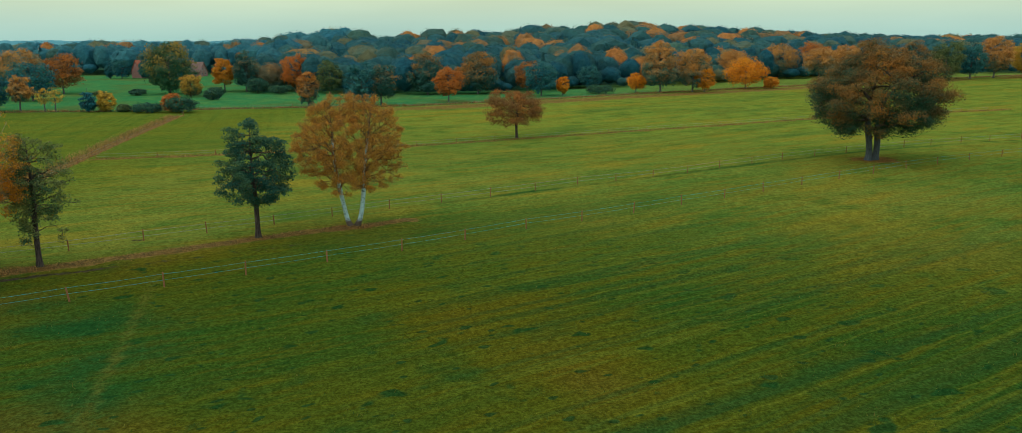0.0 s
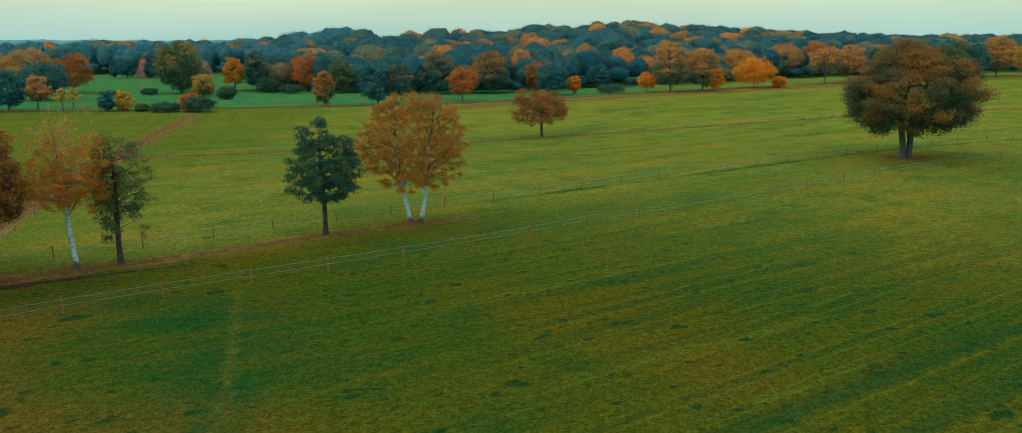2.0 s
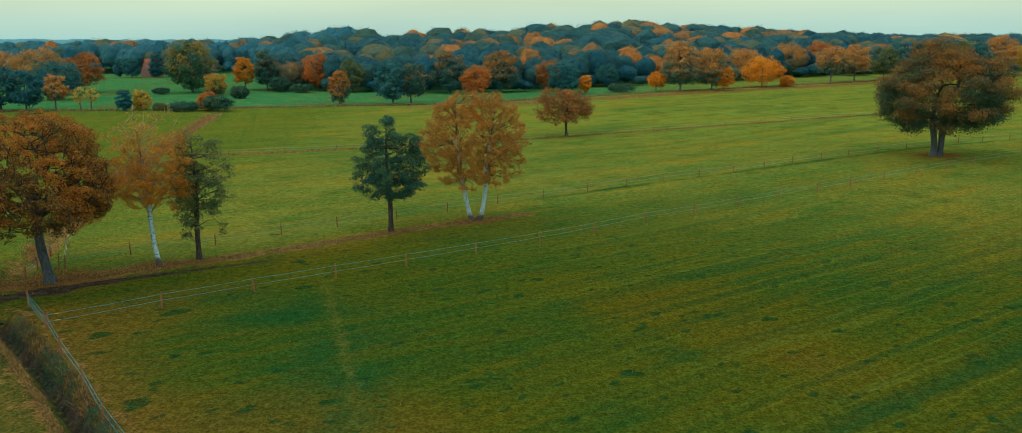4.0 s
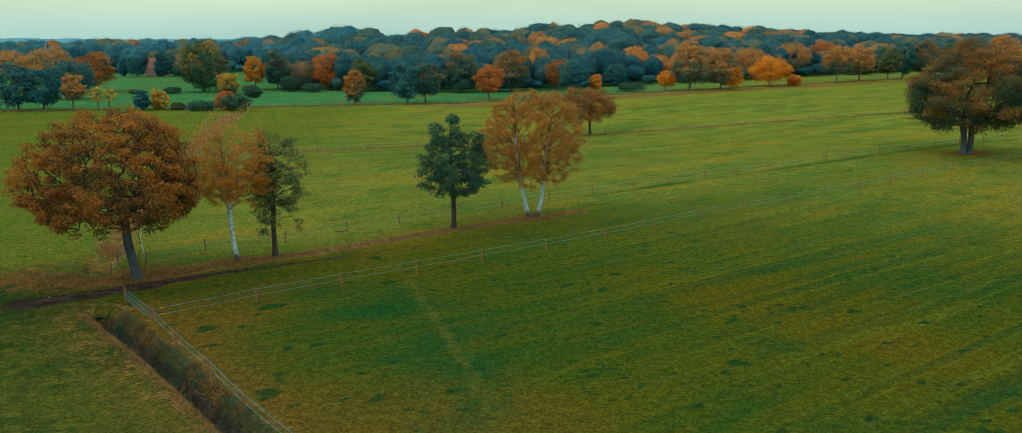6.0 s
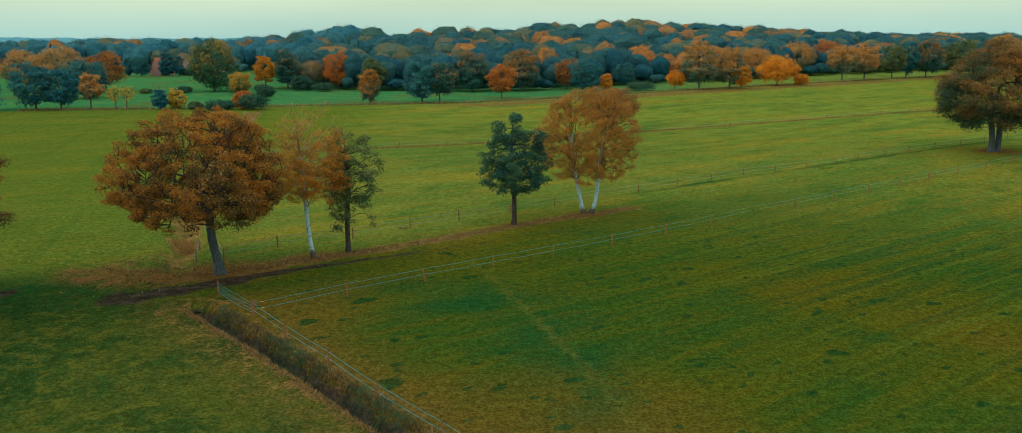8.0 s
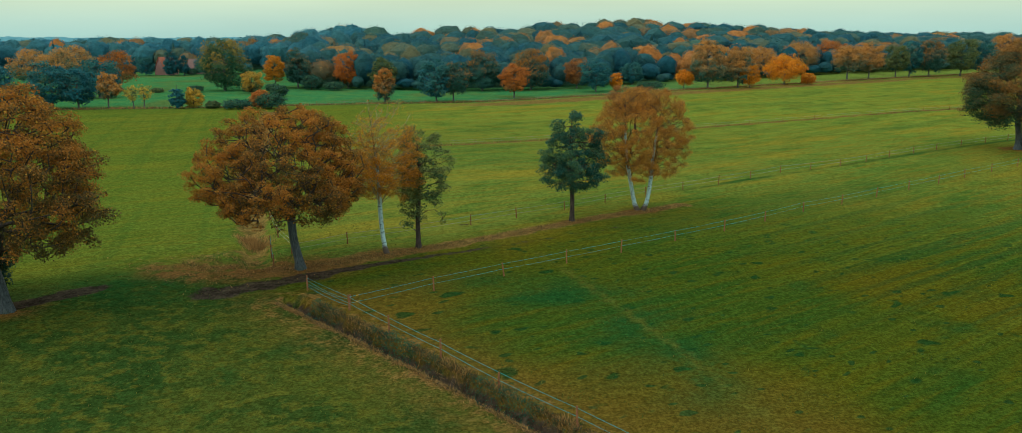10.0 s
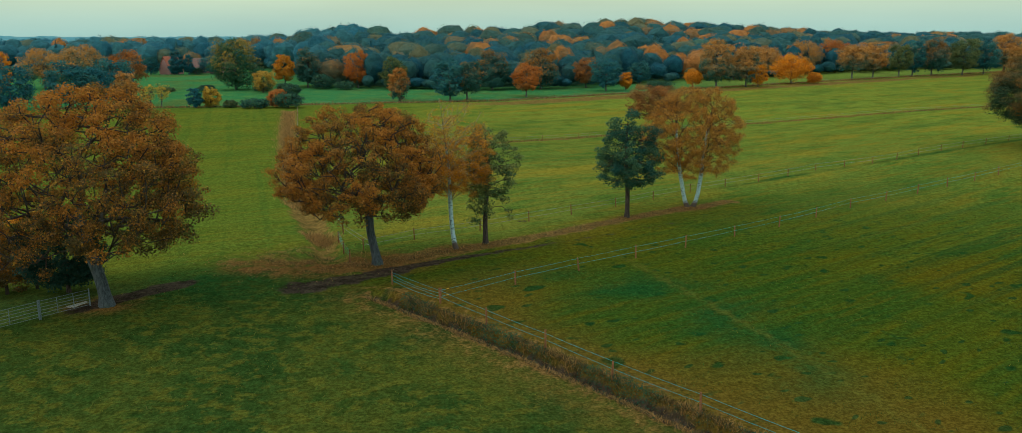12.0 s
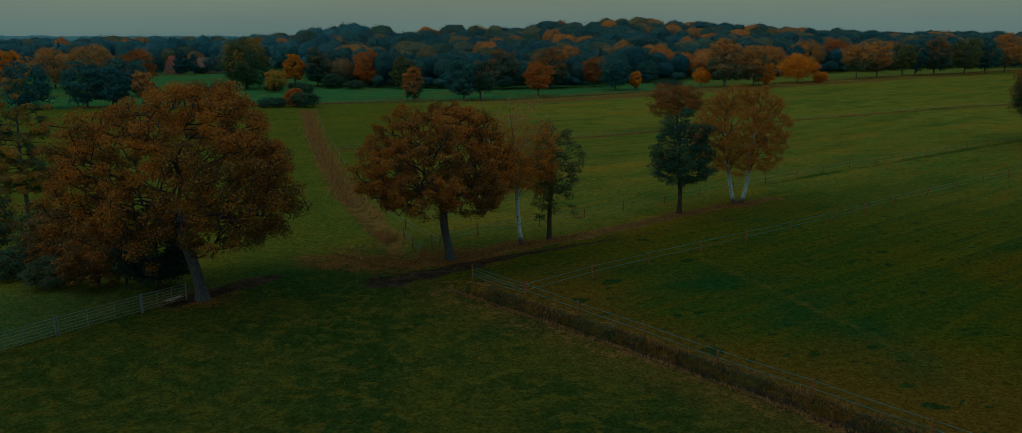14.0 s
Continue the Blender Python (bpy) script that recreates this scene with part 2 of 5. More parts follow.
# ---- mesh helpers ----
def mesh_of(name, verts, faces, material=None, tint=None, shade=False):
    """A mesh from arrays: verts (n, 3), faces (m, k) of one size."""
    verts, faces = np.asarray(verts, np.float32), np.asarray(faces, np.int32)
    me = bpy.data.meshes.new(name)
    m, k = faces.shape
    me.vertices.add(len(verts)), me.loops.add(m * k), me.polygons.add(m)
    me.vertices.foreach_set("co", verts.ravel())
    me.loops.foreach_set("vertex_index", faces.ravel())
    me.polygons.foreach_set("loop_start", np.arange(0, m * k, k, dtype=np.int32))
    me.polygons.foreach_set("use_smooth", np.full(m, shade))
    me.update(calc_edges=True)
    if tint is not None:
        layer = me.attributes.new("tint", "FLOAT", "POINT")
        layer.data.foreach_set("value", np.asarray(tint, np.float32))
    if material:
        me.materials.append(material)
    return me


def piece(name, me, parent=None, label=""):
    ob = new(name, me)
    ob.parent = parent
    return tagged(ob, label) if label else ob


def part(name, bm, material, parent, label=""):
    me = bpy.data.meshes.new(name)
    bm.to_mesh(me)
    bm.free()
    me.materials.append(material)
    return piece(name, me, parent, label)


def root(name, label, category, at=(0, 0, 0), group="", kind=""):
    ob = new(name)
    ob.location = at
    return tagged(ob, label, category, group, kind)


def tubes(a, b, ra, rb, sides):
    """Tapered prisms from points a to points b."""
    a, b = np.asarray(a, float), np.asarray(b, float)
    d = b - a
    d = d / np.maximum(np.linalg.norm(d, axis=1, keepdims=True), 1e-6)
    ref = np.where(np.abs(d[:, 2:3]) > 0.9, [[1.0, 0, 0]], [[0, 0, 1.0]])
    u = np.cross(d, ref)
    u /= np.linalg.norm(u, axis=1, keepdims=True)
    w = np.cross(d, u)
    angles = np.arange(sides) * 2 * math.pi / sides
    ring = np.cos(angles)[None, :, None] * u[:, None] + np.sin(angles)[None, :, None] * w[:, None]
    low, high = a[:, None] + ring * np.asarray(ra)[:, None, None], b[:, None] + ring * np.asarray(rb)[:, None, None]
    verts = np.concatenate([low, high], 1).reshape(-1, 3)
    n = len(a)
    i = np.arange(sides)
    j = (i + 1) % sides
    quad = np.stack([i, j, j + sides, i + sides], 1)
    faces = (quad[None] + (np.arange(n) * 2 * sides)[:, None, None]).reshape(-1, 4)
    return verts, faces


def leaf_cards(rng, centres, size, facing=None, bias=0.8, stray=0.6):
    """Small kite-shaped leaves or sprays at the centres, turned at random, or more or less to the way they face."""
    n = len(centres)
    way = rng.normal(size=(n, 3)) * stray
    if facing is not None:
        way = way + facing * bias
    way /= np.maximum(np.linalg.norm(way, axis=1, keepdims=True), 1e-6)
    u = np.cross(way, rng.normal(size=(n, 3)))
    u /= np.maximum(np.linalg.norm(u, axis=1, keepdims=True), 1e-6)
    w = np.cross(way, u)
    s = (size * rng.uniform(0.6, 1.35, n))[:, None]
    side = rng.uniform(0.55, 0.85, n)[:, None]
    v = np.stack([centres - u * s * 0.5, centres + w * s * side * 0.5, centres + u * s * 0.5, centres - w * s * side * 0.5], 1).reshape(-1, 3)
    return v, np.arange(4 * n).reshape(n, 4)


def blades(rng, feet, tall, wide, lean=0.35):
    """Upright grass blades: one slim triangle each."""
    n = len(feet)
    ang = rng.uniform(0, 2 * math.pi, n)
    side = np.stack([np.cos(ang), np.sin(ang), np.zeros(n)], 1) * wide[:, None] * 0.5
    tip = feet + np.stack([rng.normal(0, lean, n) * tall, rng.normal(0, lean, n) * tall, tall], 1)
    v = np.stack([feet - side, feet + side, tip], 1).reshape(-1, 3)
    return v, np.arange(3 * n).reshape(n, 3)


# ---- ground: one sheet to the horizon ----
def graded(spans, far):
    """Grid lines with the given (start, end, step) spans, then ever wider steps out to +-far."""
    out = []
    for a, b, s in spans:
        out += list(np.arange(a, b, s))
    step, v = spans[-1][2], spans[-1][1]
    while v < far:
        out.append(v)
        step *= 1.13
        v += step
    step, v = spans[0][2], spans[0][0]
    low = []
    while v > -far:
        step *= 1.22
        v -= step
        low.append(v)
    return np.array(low[::-1] + out + [far])


MUD_PATH = [(-66.0, 46.2), (-65.1, 47.2), (-63.2, 49.9), (-61.2, 52.5)]
WHEEL_MARK = [(-28.0, 62.2), (-27.2, 59.4), (-24.5, 50.0), (-22.3, 42.2), (-21.0, 37.2), (-20.0, 32.5), (-18.6, 26.0), (-17.0, 18.0)]


EDGE = [(-420, 480), (-230, 482), (-150, 470), (-122, 420), (-100, 322), (-60, 308), (-28, 304), (4, 314), (30, 335), (80, 362), (140, 405), (230, 440), (330, 450), (520, 520)]


def ground_material():
    m = Mat("meadow_grass")
    zone, zone_b = m.attr("zone", "Vector"), m.attr("zone_b", "Vector")
    s, s2 = m.n.new("ShaderNodeSeparateXYZ"), m.n.new("ShaderNodeSeparateXYZ")
    m.l.new(zone, s.inputs[0]), m.l.new(zone_b, s2.inputs[0])
    mud, dry, mown = s.outputs
    meadow, paddock, rut = s2.outputs
    floor, worn = m.attr("wood_floor"), m.attr("worn")
    broad, patch, tuft, grain = m.noise(0.035, 3, 0.5), m.noise(0.16, 4, 0.6), m.noise(0.9, 4, 0.65), m.noise(5.5, 5, 0.75)
    clod = m.noise(1.9, 4, 0.7)
    # grass laid in swathes along the length of the mown field
    swath = m.noise(1.0, 3, 0.55, m.where((0.016, 0.26, 1), -33.2))
    drift = m.noise(1.0, 4, 0.65, m.where((0.10, 0.9, 1), -33.2))
    blotch = m.noise(0.34, 2, 0.4, m.where((1, 1.5, 1), -33.2))
    lined = m.attr("lined")
    pasture = m.mix(m.ramp(broad, 0.35, 0.65), (0.112, 0.168, 0.027), (0.160, 0.184, 0.029))
    # a brighter green with distance
    pasture = m.mix(m.math("MULTIPLY", m.attr("far_tone"), 0.7), pasture, (0.200, 0.250, 0.032))
    pasture = m.mix(m.ramp(patch, 0.46, 0.68, 0, 0.7), pasture, (0.054, 0.120, 0.018))
    pasture = m.mix(m.ramp(drift, 0.44, 0.64, 0, 0.75), pasture, (0.195, 0.152, 0.020))
    pasture = m.mix(m.ramp(swath, 0.5, 0.62, 0, 0.35), pasture, (0.070, 0.128, 0.020))
    sweep = m.noise(1.0, 4, 0.6, m.where((0.030, 0.11, 1), -33.2))
    pasture = m.mix(m.ramp(sweep, 0.52, 0.66, 0, 0.8), pasture, (0.235, 0.185, 0.022))
    pasture = m.mix(m.ramp(sweep, 0.45, 0.34, 0, 0.5), pasture, (0.070, 0.130, 0.024))
    # the pasture is a darker green towards its western end
    pasture = m.mix(m.math("MULTIPLY", m.attr("west_part"), 0.6), pasture, (0.094, 0.124, 0.013))
    # old wheel lanes up the pasture towards the far bank
    lane = m.noise(1.0, 2, 0.4, m.where((0.010, 0.55, 1), -105.0))
    pasture = m.mix(m.math("MULTIPLY", m.attr("west_part"), m.ramp(lane, 0.54, 0.64, 0, 0.25)), pasture, (0.046, 0.112, 0.018))
    field = m.mix(m.ramp(broad, 0.40, 0.60), (0.029, 0.072, 0.010), (0.082, 0.077, 0.006))
    field = m.mix(m.ramp(swath, 0.42, 0.62, 0, 0.5), field, (0.070, 0.086, 0.008))
    field = m.mix(m.ramp(drift, 0.44, 0.68, 0, 0.6), field, (0.098, 0.082, 0.006))
    field = m.mix(m.ramp(patch, 0.52, 0.72, 0, 0.6), field, (0.020, 0.064, 0.012))
    field = m.mix(m.ramp(m.math("ADD", broad, m.math("MULTIPLY", worn, 0.34)), 0.52, 0.76, 0, 0.85), field, (0.124, 0.077, 0.012))
    # long lines left by the mower, a dark and a pale one side by side
    line = m.noise(1.0, 2, 0.5, m.where((0.006, 0.36, 1), -33.2))
    field = m.mix(m.math("MULTIPLY", lined, m.ramp(line, 0.56, 0.63, 0, 0.5)), field, (0.016, 0.060, 0.014))
    field = m.mix(m.math("MULTIPLY", lined, m.math("MULTIPLY", m.ramp(line, 0.50, 0.535), m.ramp(line, 0.555, 0.54, 0, 0.5))), field, (0.105, 0.125, 0.014))
    thin = m.noise(1.0, 2, 0.5, m.where((0.007, 0.95, 1), -33.2))
    field = m.mix(m.math("MULTIPLY", lined, m.ramp(thin, 0.53, 0.63, 0, 0.45)), field, (0.020, 0.062, 0.014))
    field = m.mix(m.ramp(blotch, 0.650, 0.71, 0, 0.85), field, (0.012, 0.050, 0.012))
    spot = m.noise(0.75, 1, 0.3, m.where((1, 1.5, 1), -20.0))
    field = m.mix(m.ramp(spot, 0.685, 0.73, 0, 0.75), field, (0.014, 0.050, 0.014))
    pad = m.mix(m.ramp(patch, 0.40, 0.62), (0.066, 0.080, 0.013), (0.028, 0.058, 0.012))
    # the paddock shifts to one deeper green in the west
    pad = m.mix(m.math("MULTIPLY", m.attr("west_part"), 0.5), pad, (0.034, 0.068, 0.014))
    pad = m.mix(m.ramp(tuft, 0.48, 0.62, 0, 0.75), pad, (0.108, 0.104, 0.015))
    pad = m.mix(m.ramp(clod, 0.54, 0.68, 0, 0.6), pad, (0.024, 0.050, 0.010))
    pad = m.mix(m.ramp(blotch, 0.62, 0.72, 0, 0.6), pad, (0.022, 0.058, 0.011))
    lush = m.mix(m.ramp(patch, 0.4, 0.7), (0.040, 0.178, 0.060), (0.086, 0.200, 0.054))
    lush = m.mix(m.attr("pale"), lush, (0.150, 0.205, 0.036))
    lush = m.mix(m.ramp(broad, 0.50, 0.66, 0, 0.6), lush, (0.105, 0.125, 0.03))
    straw = m.mix(m.ramp(tuft, 0.35, 0.65), (0.125, 0.075, 0.024), (0.265, 0.145, 0.046))
    soil = m.mix(m.ramp(tuft, 0.35, 0.65), (0.032, 0.023, 0.018), (0.068, 0.049, 0.035))
    edge = m.math("MULTIPLY", m.math("SUBTRACT", tuft, 0.5), 1.1)
    edge = m.math("ADD", edge, m.math("MULTIPLY", m.math("SUBTRACT", grain, 0.5), 0.5))

    def spread(v, lo=0.35, hi=0.65):
        inside = m.ramp(v, 0.0, 0.08)
        return m.math("MULTIPLY", inside, m.ramp(m.math("ADD", v, edge), lo, hi))

    c = m.mix(mown, pasture, field)
    c = m.mix(paddock, c, pad)
    c = m.mix(m.math("MULTIPLY", m.attr("green_and_shade"), m.ramp(m.math("ADD", patch, m.math("MULTIPLY", clod, 0.35)), 0.50, 0.78, 0.2, 0.9)), c, (0.014, 0.066, 0.016))
    c = m.mix(meadow, c, lush)
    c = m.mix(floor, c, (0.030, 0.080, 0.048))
    c = m.mix(m.math("MULTIPLY", m.ramp(rut, 0.05, 0.5), m.ramp(tuft, 0.38, 0.6, 0.15, 0.6)), c, (0.120, 0.112, 0.018))
    c = m.mix(m.math("MULTIPLY", spread(dry), 0.85), c, straw)
    c = m.mix(m.math("MULTIPLY", m.attr("litter"), m.ramp(m.math("ADD", tuft, m.math("MULTIPLY", grain, 0.6)), 0.62, 0.92, 0.15, 0.9)), c, m.mix(grain, (0.13, 0.058, 0.018), (0.22, 0.105, 0.034)))
    c = m.mix(m.math("MULTIPLY", spread(mud), 0.96), c, soil)
    c = m.mix(m.ramp(tuft, 0.58, 0.82, 0, 0.5), c, (0.030, 0.064, 0.008))
    fine = m.n.new("ShaderNodeVectorMath")
    fine.operation = "SCALE"
    m.l.new(c, fine.inputs[0]), m.l.new(m.math("MULTIPLY", m.ramp(grain, 0.35, 0.65, 0.62, 1.30), m.ramp(clod, 0.34, 0.68, 0.74, 1.18)), fine.inputs[3])
    m.bump(m.math("ADD", m.math("MULTIPLY", tuft, 1.0), m.math("MULTIPLY", grain, 0.45)), 0.5, 0.2)
    m.b.inputs["Specular IOR Level"].default_value = 0.0
    return m.done(fine.outputs[0], 1.0)


GRASS = ground_material()
gx = graded([(-92, 62, 0.55), (62, 100, 1.5)], 5200)
gy = graded([(16, 100, 0.55), (100, 140, 1.0), (140, 280, 2.5)], 5200)
X, Y = np.meshgrid(gx, gy)
Z = land(X, Y)
near = smooth(120 - np.hypot(X + 20, Y - 40), 0, 60)
Z = Z + near * (0.05 * wobble(X, Y, 2.3, 1.0) + 0.035 * wobble(X, Y, 0.9, 4.0))
nx, ny = len(gx), len(gy)
idx = np.arange(nx * ny).reshape(ny, nx)
quads = np.stack([idx[:-1, :-1], idx[:-1, 1:], idx[1:, 1:], idx[1:, :-1]], -1).reshape(-1, 4)
ground_mesh = mesh_of("ground", np.stack([X, Y, Z], -1).reshape(-1, 3), quads, GRASS, shade=True)

long_fence = [(-42.1, 47.3)] + NEAR_FENCE[2:] + [(400, 300), (5000, 2900)]
mown_edge = [(-60, 50), (-46, 60), (-38.3, 65), (-23.7, 75.5), (-8, 87), (10, 100), (34.7, 115), (58, 128), (92, 146), (400, 310), (5000, 2900)]
d_fence, s_fence, _ = line_distance(X, Y, long_fence)
d_ditch, s_ditch, a_ditch = line_distance(X, Y, DITCH + [(60, -90), (2500, -3200)])
d_far, s_far, _ = line_distance(X, Y, FAR_DITCH)
d_track, _, a_track = line_distance(X, Y, TRACK)
d_strip, _, a_strip = line_distance(X, Y, STRIP)
d_bound, s_bound, _ = line_distance(X, Y, [(-5000, -600)] + BOUNDARY + [(5000, 2800)])
d_cross, _, a_cross = line_distance(X, Y, CROSS)
d_mud, _, _ = line_distance(X, Y, MUD_PATH)
d_rut, _, _ = line_distance(X, Y, WHEEL_MARK)
e = 0.35 * wobble(X, Y, 1.9, 2.0)
d_mown, s_mown, _ = line_distance(X, Y, mown_edge)
mown = smooth(-s_mown * d_mown, -4.0 - 0.03 * np.maximum(X, 0), 5.0 + 0.10 * np.maximum(X + 10, 0))
mown = mown * (1 - 0.8 * smooth(Y + 0.3 * X, 50, 105))
green_and_shade = np.zeros(X.shape)
# fallen leaves below the row of trees
litter = np.zeros(X.shape)
for lx, ly, lr in ((-47.5, 58.4, 5.2), (-52.5, 57.0, 4.6), (-56.5, 57.5, 4.0), (-41.2, 62.8, 2.4), (-38.3, 63.8, 1.6), (-23.7, 74.0, 1.6), (-15.9, 78.8, 2.6), (-65.0, 47.2, 3.0), (52.6, 118.0, 3.5)):
    litter = np.maximum(litter, 1 - smooth(np.hypot((X - lx) * 0.8, Y - ly), 0.3 * lr, lr))
litter = np.maximum(litter, np.where(s_ditch < 0, 0.42 * (1 - smooth(d_ditch, 1.5, 6.0)), 0.28 * (1 - smooth(d_ditch, 1.5, 4.5))))
# dark green patches; the broad last one paints shade between the oaks
for mx, my, sx, sy in ((-52.3, 61.8, 0.9, 1.0), (-51.6, 58.0, 0.8, 0.7), (-28, 50, 5, 3.2), (-34, 54, 5, 2.2), (-23.5, 45, 3.0, 7), (-21.5, 37, 2.6, 6), (-58.5, 53.5, 8, 5)):
    green_and_shade = np.maximum(green_and_shade, np.exp(-((X - mx) / sx) ** 2 - ((Y - my) / sy) ** 2))
# narrow dark green line along the pasture fence
d_dark_line, _, a_dark_line = line_distance(X, Y, [(-13.4, 87.4), (2.9, 98.4), (13.6, 104.8), (34.7, 116.6), (58, 129.2), (92, 146.8)])
green_and_shade = np.maximum(green_and_shade, 0.9 * np.clip(1.3 - d_dark_line / 0.6, 0, 1) * smooth(a_dark_line, 0, 12))
front = (0.835 * (Y - 47.3) - 0.55 * (X + 42.1)) < 1.5
reach = np.where(X < -46, smooth(59 + (X + 46) * 0.35 - Y, -6.0, 3.0), smooth(52 - Y, -1.0, 1.0))
paddock = np.where((s_ditch < 0) & (X < 20), reach, 0.0)
mown = np.where((s_ditch < 0) & front & (X < 20), 0.0, mown)
meadow = np.where(s_bound > 0, smooth(d_bound, 0, 3), 0.0)
mud = np.clip(1.35 - d_track / (0.55 + 1.4 * np.clip(1 - a_track / 17, 0, 1)) + e, 0, 1) * np.clip(1.3 - a_track / 34, 0.38 * np.clip(1.6 - a_track / 70, 0, 1), 1) * smooth(a_track, -0.5, 3.0)
mud = np.maximum(mud, np.clip(1.3 - d_mud / 1.15 + e, 0, 1))
dry = np.clip(1.5 - d_strip / (1.0 + 1.6 * np.clip(1 - a_strip / 14, 0, 1)) + e, 0, 1)
dry = np.maximum(dry, np.clip(1.3 - d_far / 1.9 + e, 0, 0.9) * (0.6 + 0.4 * smooth(Y, 62, 80)))
dry = np.maximum(dry, np.clip(1.2 - d_cross / 1.3 + e, 0, 0.8))
dry = np.maximum(dry, np.clip(1.35 - np.abs(d_bound - 6.0) / 7.0 + e, 0, 0.75) * smooth(X, -75, -15) * (s_bound < 0))
dry = np.maximum(dry, np.clip(1.1 - np.hypot((X + 53) / 1.5, Y - 58.5) / 5.0 + 2 * e, 0, 0.45))
dry = np.maximum(dry, np.clip(1.15 - d_ditch / 3.4 + e, 0, 0.36) * (s_ditch < 0) * (d_ditch > 0.9))
dry = np.maximum(dry, np.clip(1.3 - np.abs(d_ditch - 0.75) / 0.6 + 0.5 * e, 0, 0.62) * (s_ditch < 0))
dry = np.maximum(dry, np.clip(1.1 - np.abs(d_ditch - 1.5) / 0.8 + e, 0, 0.42) * (s_ditch > 0))
mud = np.maximum(mud, np.clip(1.5 - d_ditch / np.where(s_ditch < 0, 0.2, 0.6), 0, 1))
dry = np.maximum(dry, np.clip(1.4 - np.hypot(X - 52.5, Y - 118) / 3.5 + e, 0, 0.8))
mud = np.maximum(mud, np.clip(1.2 - np.hypot(X + 34.6, Y - 73.4) / 1.0 + e, 0, 0.8))
behind_gate = -0.73 * (X + 65.9) + 0.68 * (Y - 46.6)
meadow = np.maximum(meadow, 0.38 * smooth(behind_gate, 0.2, 1.0) * (1 - smooth(Y, 48, 55)) * (X < -60))
rut = np.clip(1.15 - d_rut / 0.42, 0, 0.42)
worn = np.where(s_ditch > 0, np.clip(1.2 - d_ditch / 14, 0, 1), 0) * smooth(-s_fence * d_fence, -9, -1)
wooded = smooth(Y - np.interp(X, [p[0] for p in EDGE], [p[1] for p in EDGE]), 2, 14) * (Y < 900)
for key, values in (("wood_floor", wooded), ("worn", worn), ("green_and_shade", green_and_shade), ("litter", litter), ("far_tone", smooth(Y + 0.5 * X, 100, 230)), ("pale", smooth(X, 10, 90)), ("west_part", 1 - smooth(X, -66, -42)), ("lined", 0.15 + 0.85 * smooth(X + 0.25 * (Y - 40), -14, 6))):
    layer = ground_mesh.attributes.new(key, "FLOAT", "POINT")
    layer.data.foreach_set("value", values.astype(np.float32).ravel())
for key, layers in (("zone", (mud, dry, mown)), ("zone_b", (meadow, paddock, rut))):
    layer = ground_mesh.attributes.new(key, "FLOAT_VECTOR", "POINT")
    layer.data.foreach_set("vector", np.stack(layers, -1).astype(np.float32).ravel())
ground = tagged(new("ground", ground_mesh), "green and yellowish autumn pasture with dry strips and a muddy track", "ground", kind="structure")


# ---- trees ----
def grow(rng, points, trunk, reach, rise=0.0):
    """Joins the points to the trunk's nodes by limbs that branch on the way. Gives nodes and each node's parent."""
    nodes = np.zeros((len(trunk) + len(points) * 8, 3))
    parent, cost = np.full(len(nodes), -1), np.zeros(len(nodes))
    n = len(trunk)
    nodes[:n] = [p for p, _ in trunk]
    for i, (_, up) in enumerate(trunk):
        parent[i] = up
        cost[i] = 0.0
    usable = np.array([p[2] for p, _ in trunk] + [0] * (len(nodes) - n)) >= trunk[-1][0][2] * 0.0 + reach[0]
    tips = []
    centre = np.array(trunk[-1][0])
    order = np.argsort(np.linalg.norm(points - centre, axis=1))
    for k in order:
        p = points[k]
        v = p - nodes[:n]
        d = np.linalg.norm(v, axis=1)
        fall = np.maximum(0, -v[:, 2]) / np.maximum(d, 1e-3)
        score = d * (1 + 0.7 * fall + rise * np.maximum(0, 0.8 - v[:, 2] / np.maximum(d, 1e-3))) + 0.22 * cost[:n] + np.where(usable[:n], 0, 1e6)
        j = int(np.argmin(score))
        steps = max(1, min(7, int(math.ceil(d[j] / reach[1]))))
        a, last = nodes[j].copy(), j
        sag = d[j] * 0.10
        for s in range(1, steps + 1):
            f = s / steps
            q = a + (p - a) * f
            if s < steps:
                q = q + rng.normal(0, 0.05 * d[j], 3) + np.array([0, 0, sag * math.sin(math.pi * f)])
            nodes[n], parent[n], cost[n], usable[n] = q, last, cost[last] + d[j] / steps, True
            last = n
            n += 1
        tips.append(last)
    return nodes[:n], parent[:n], np.array(tips)


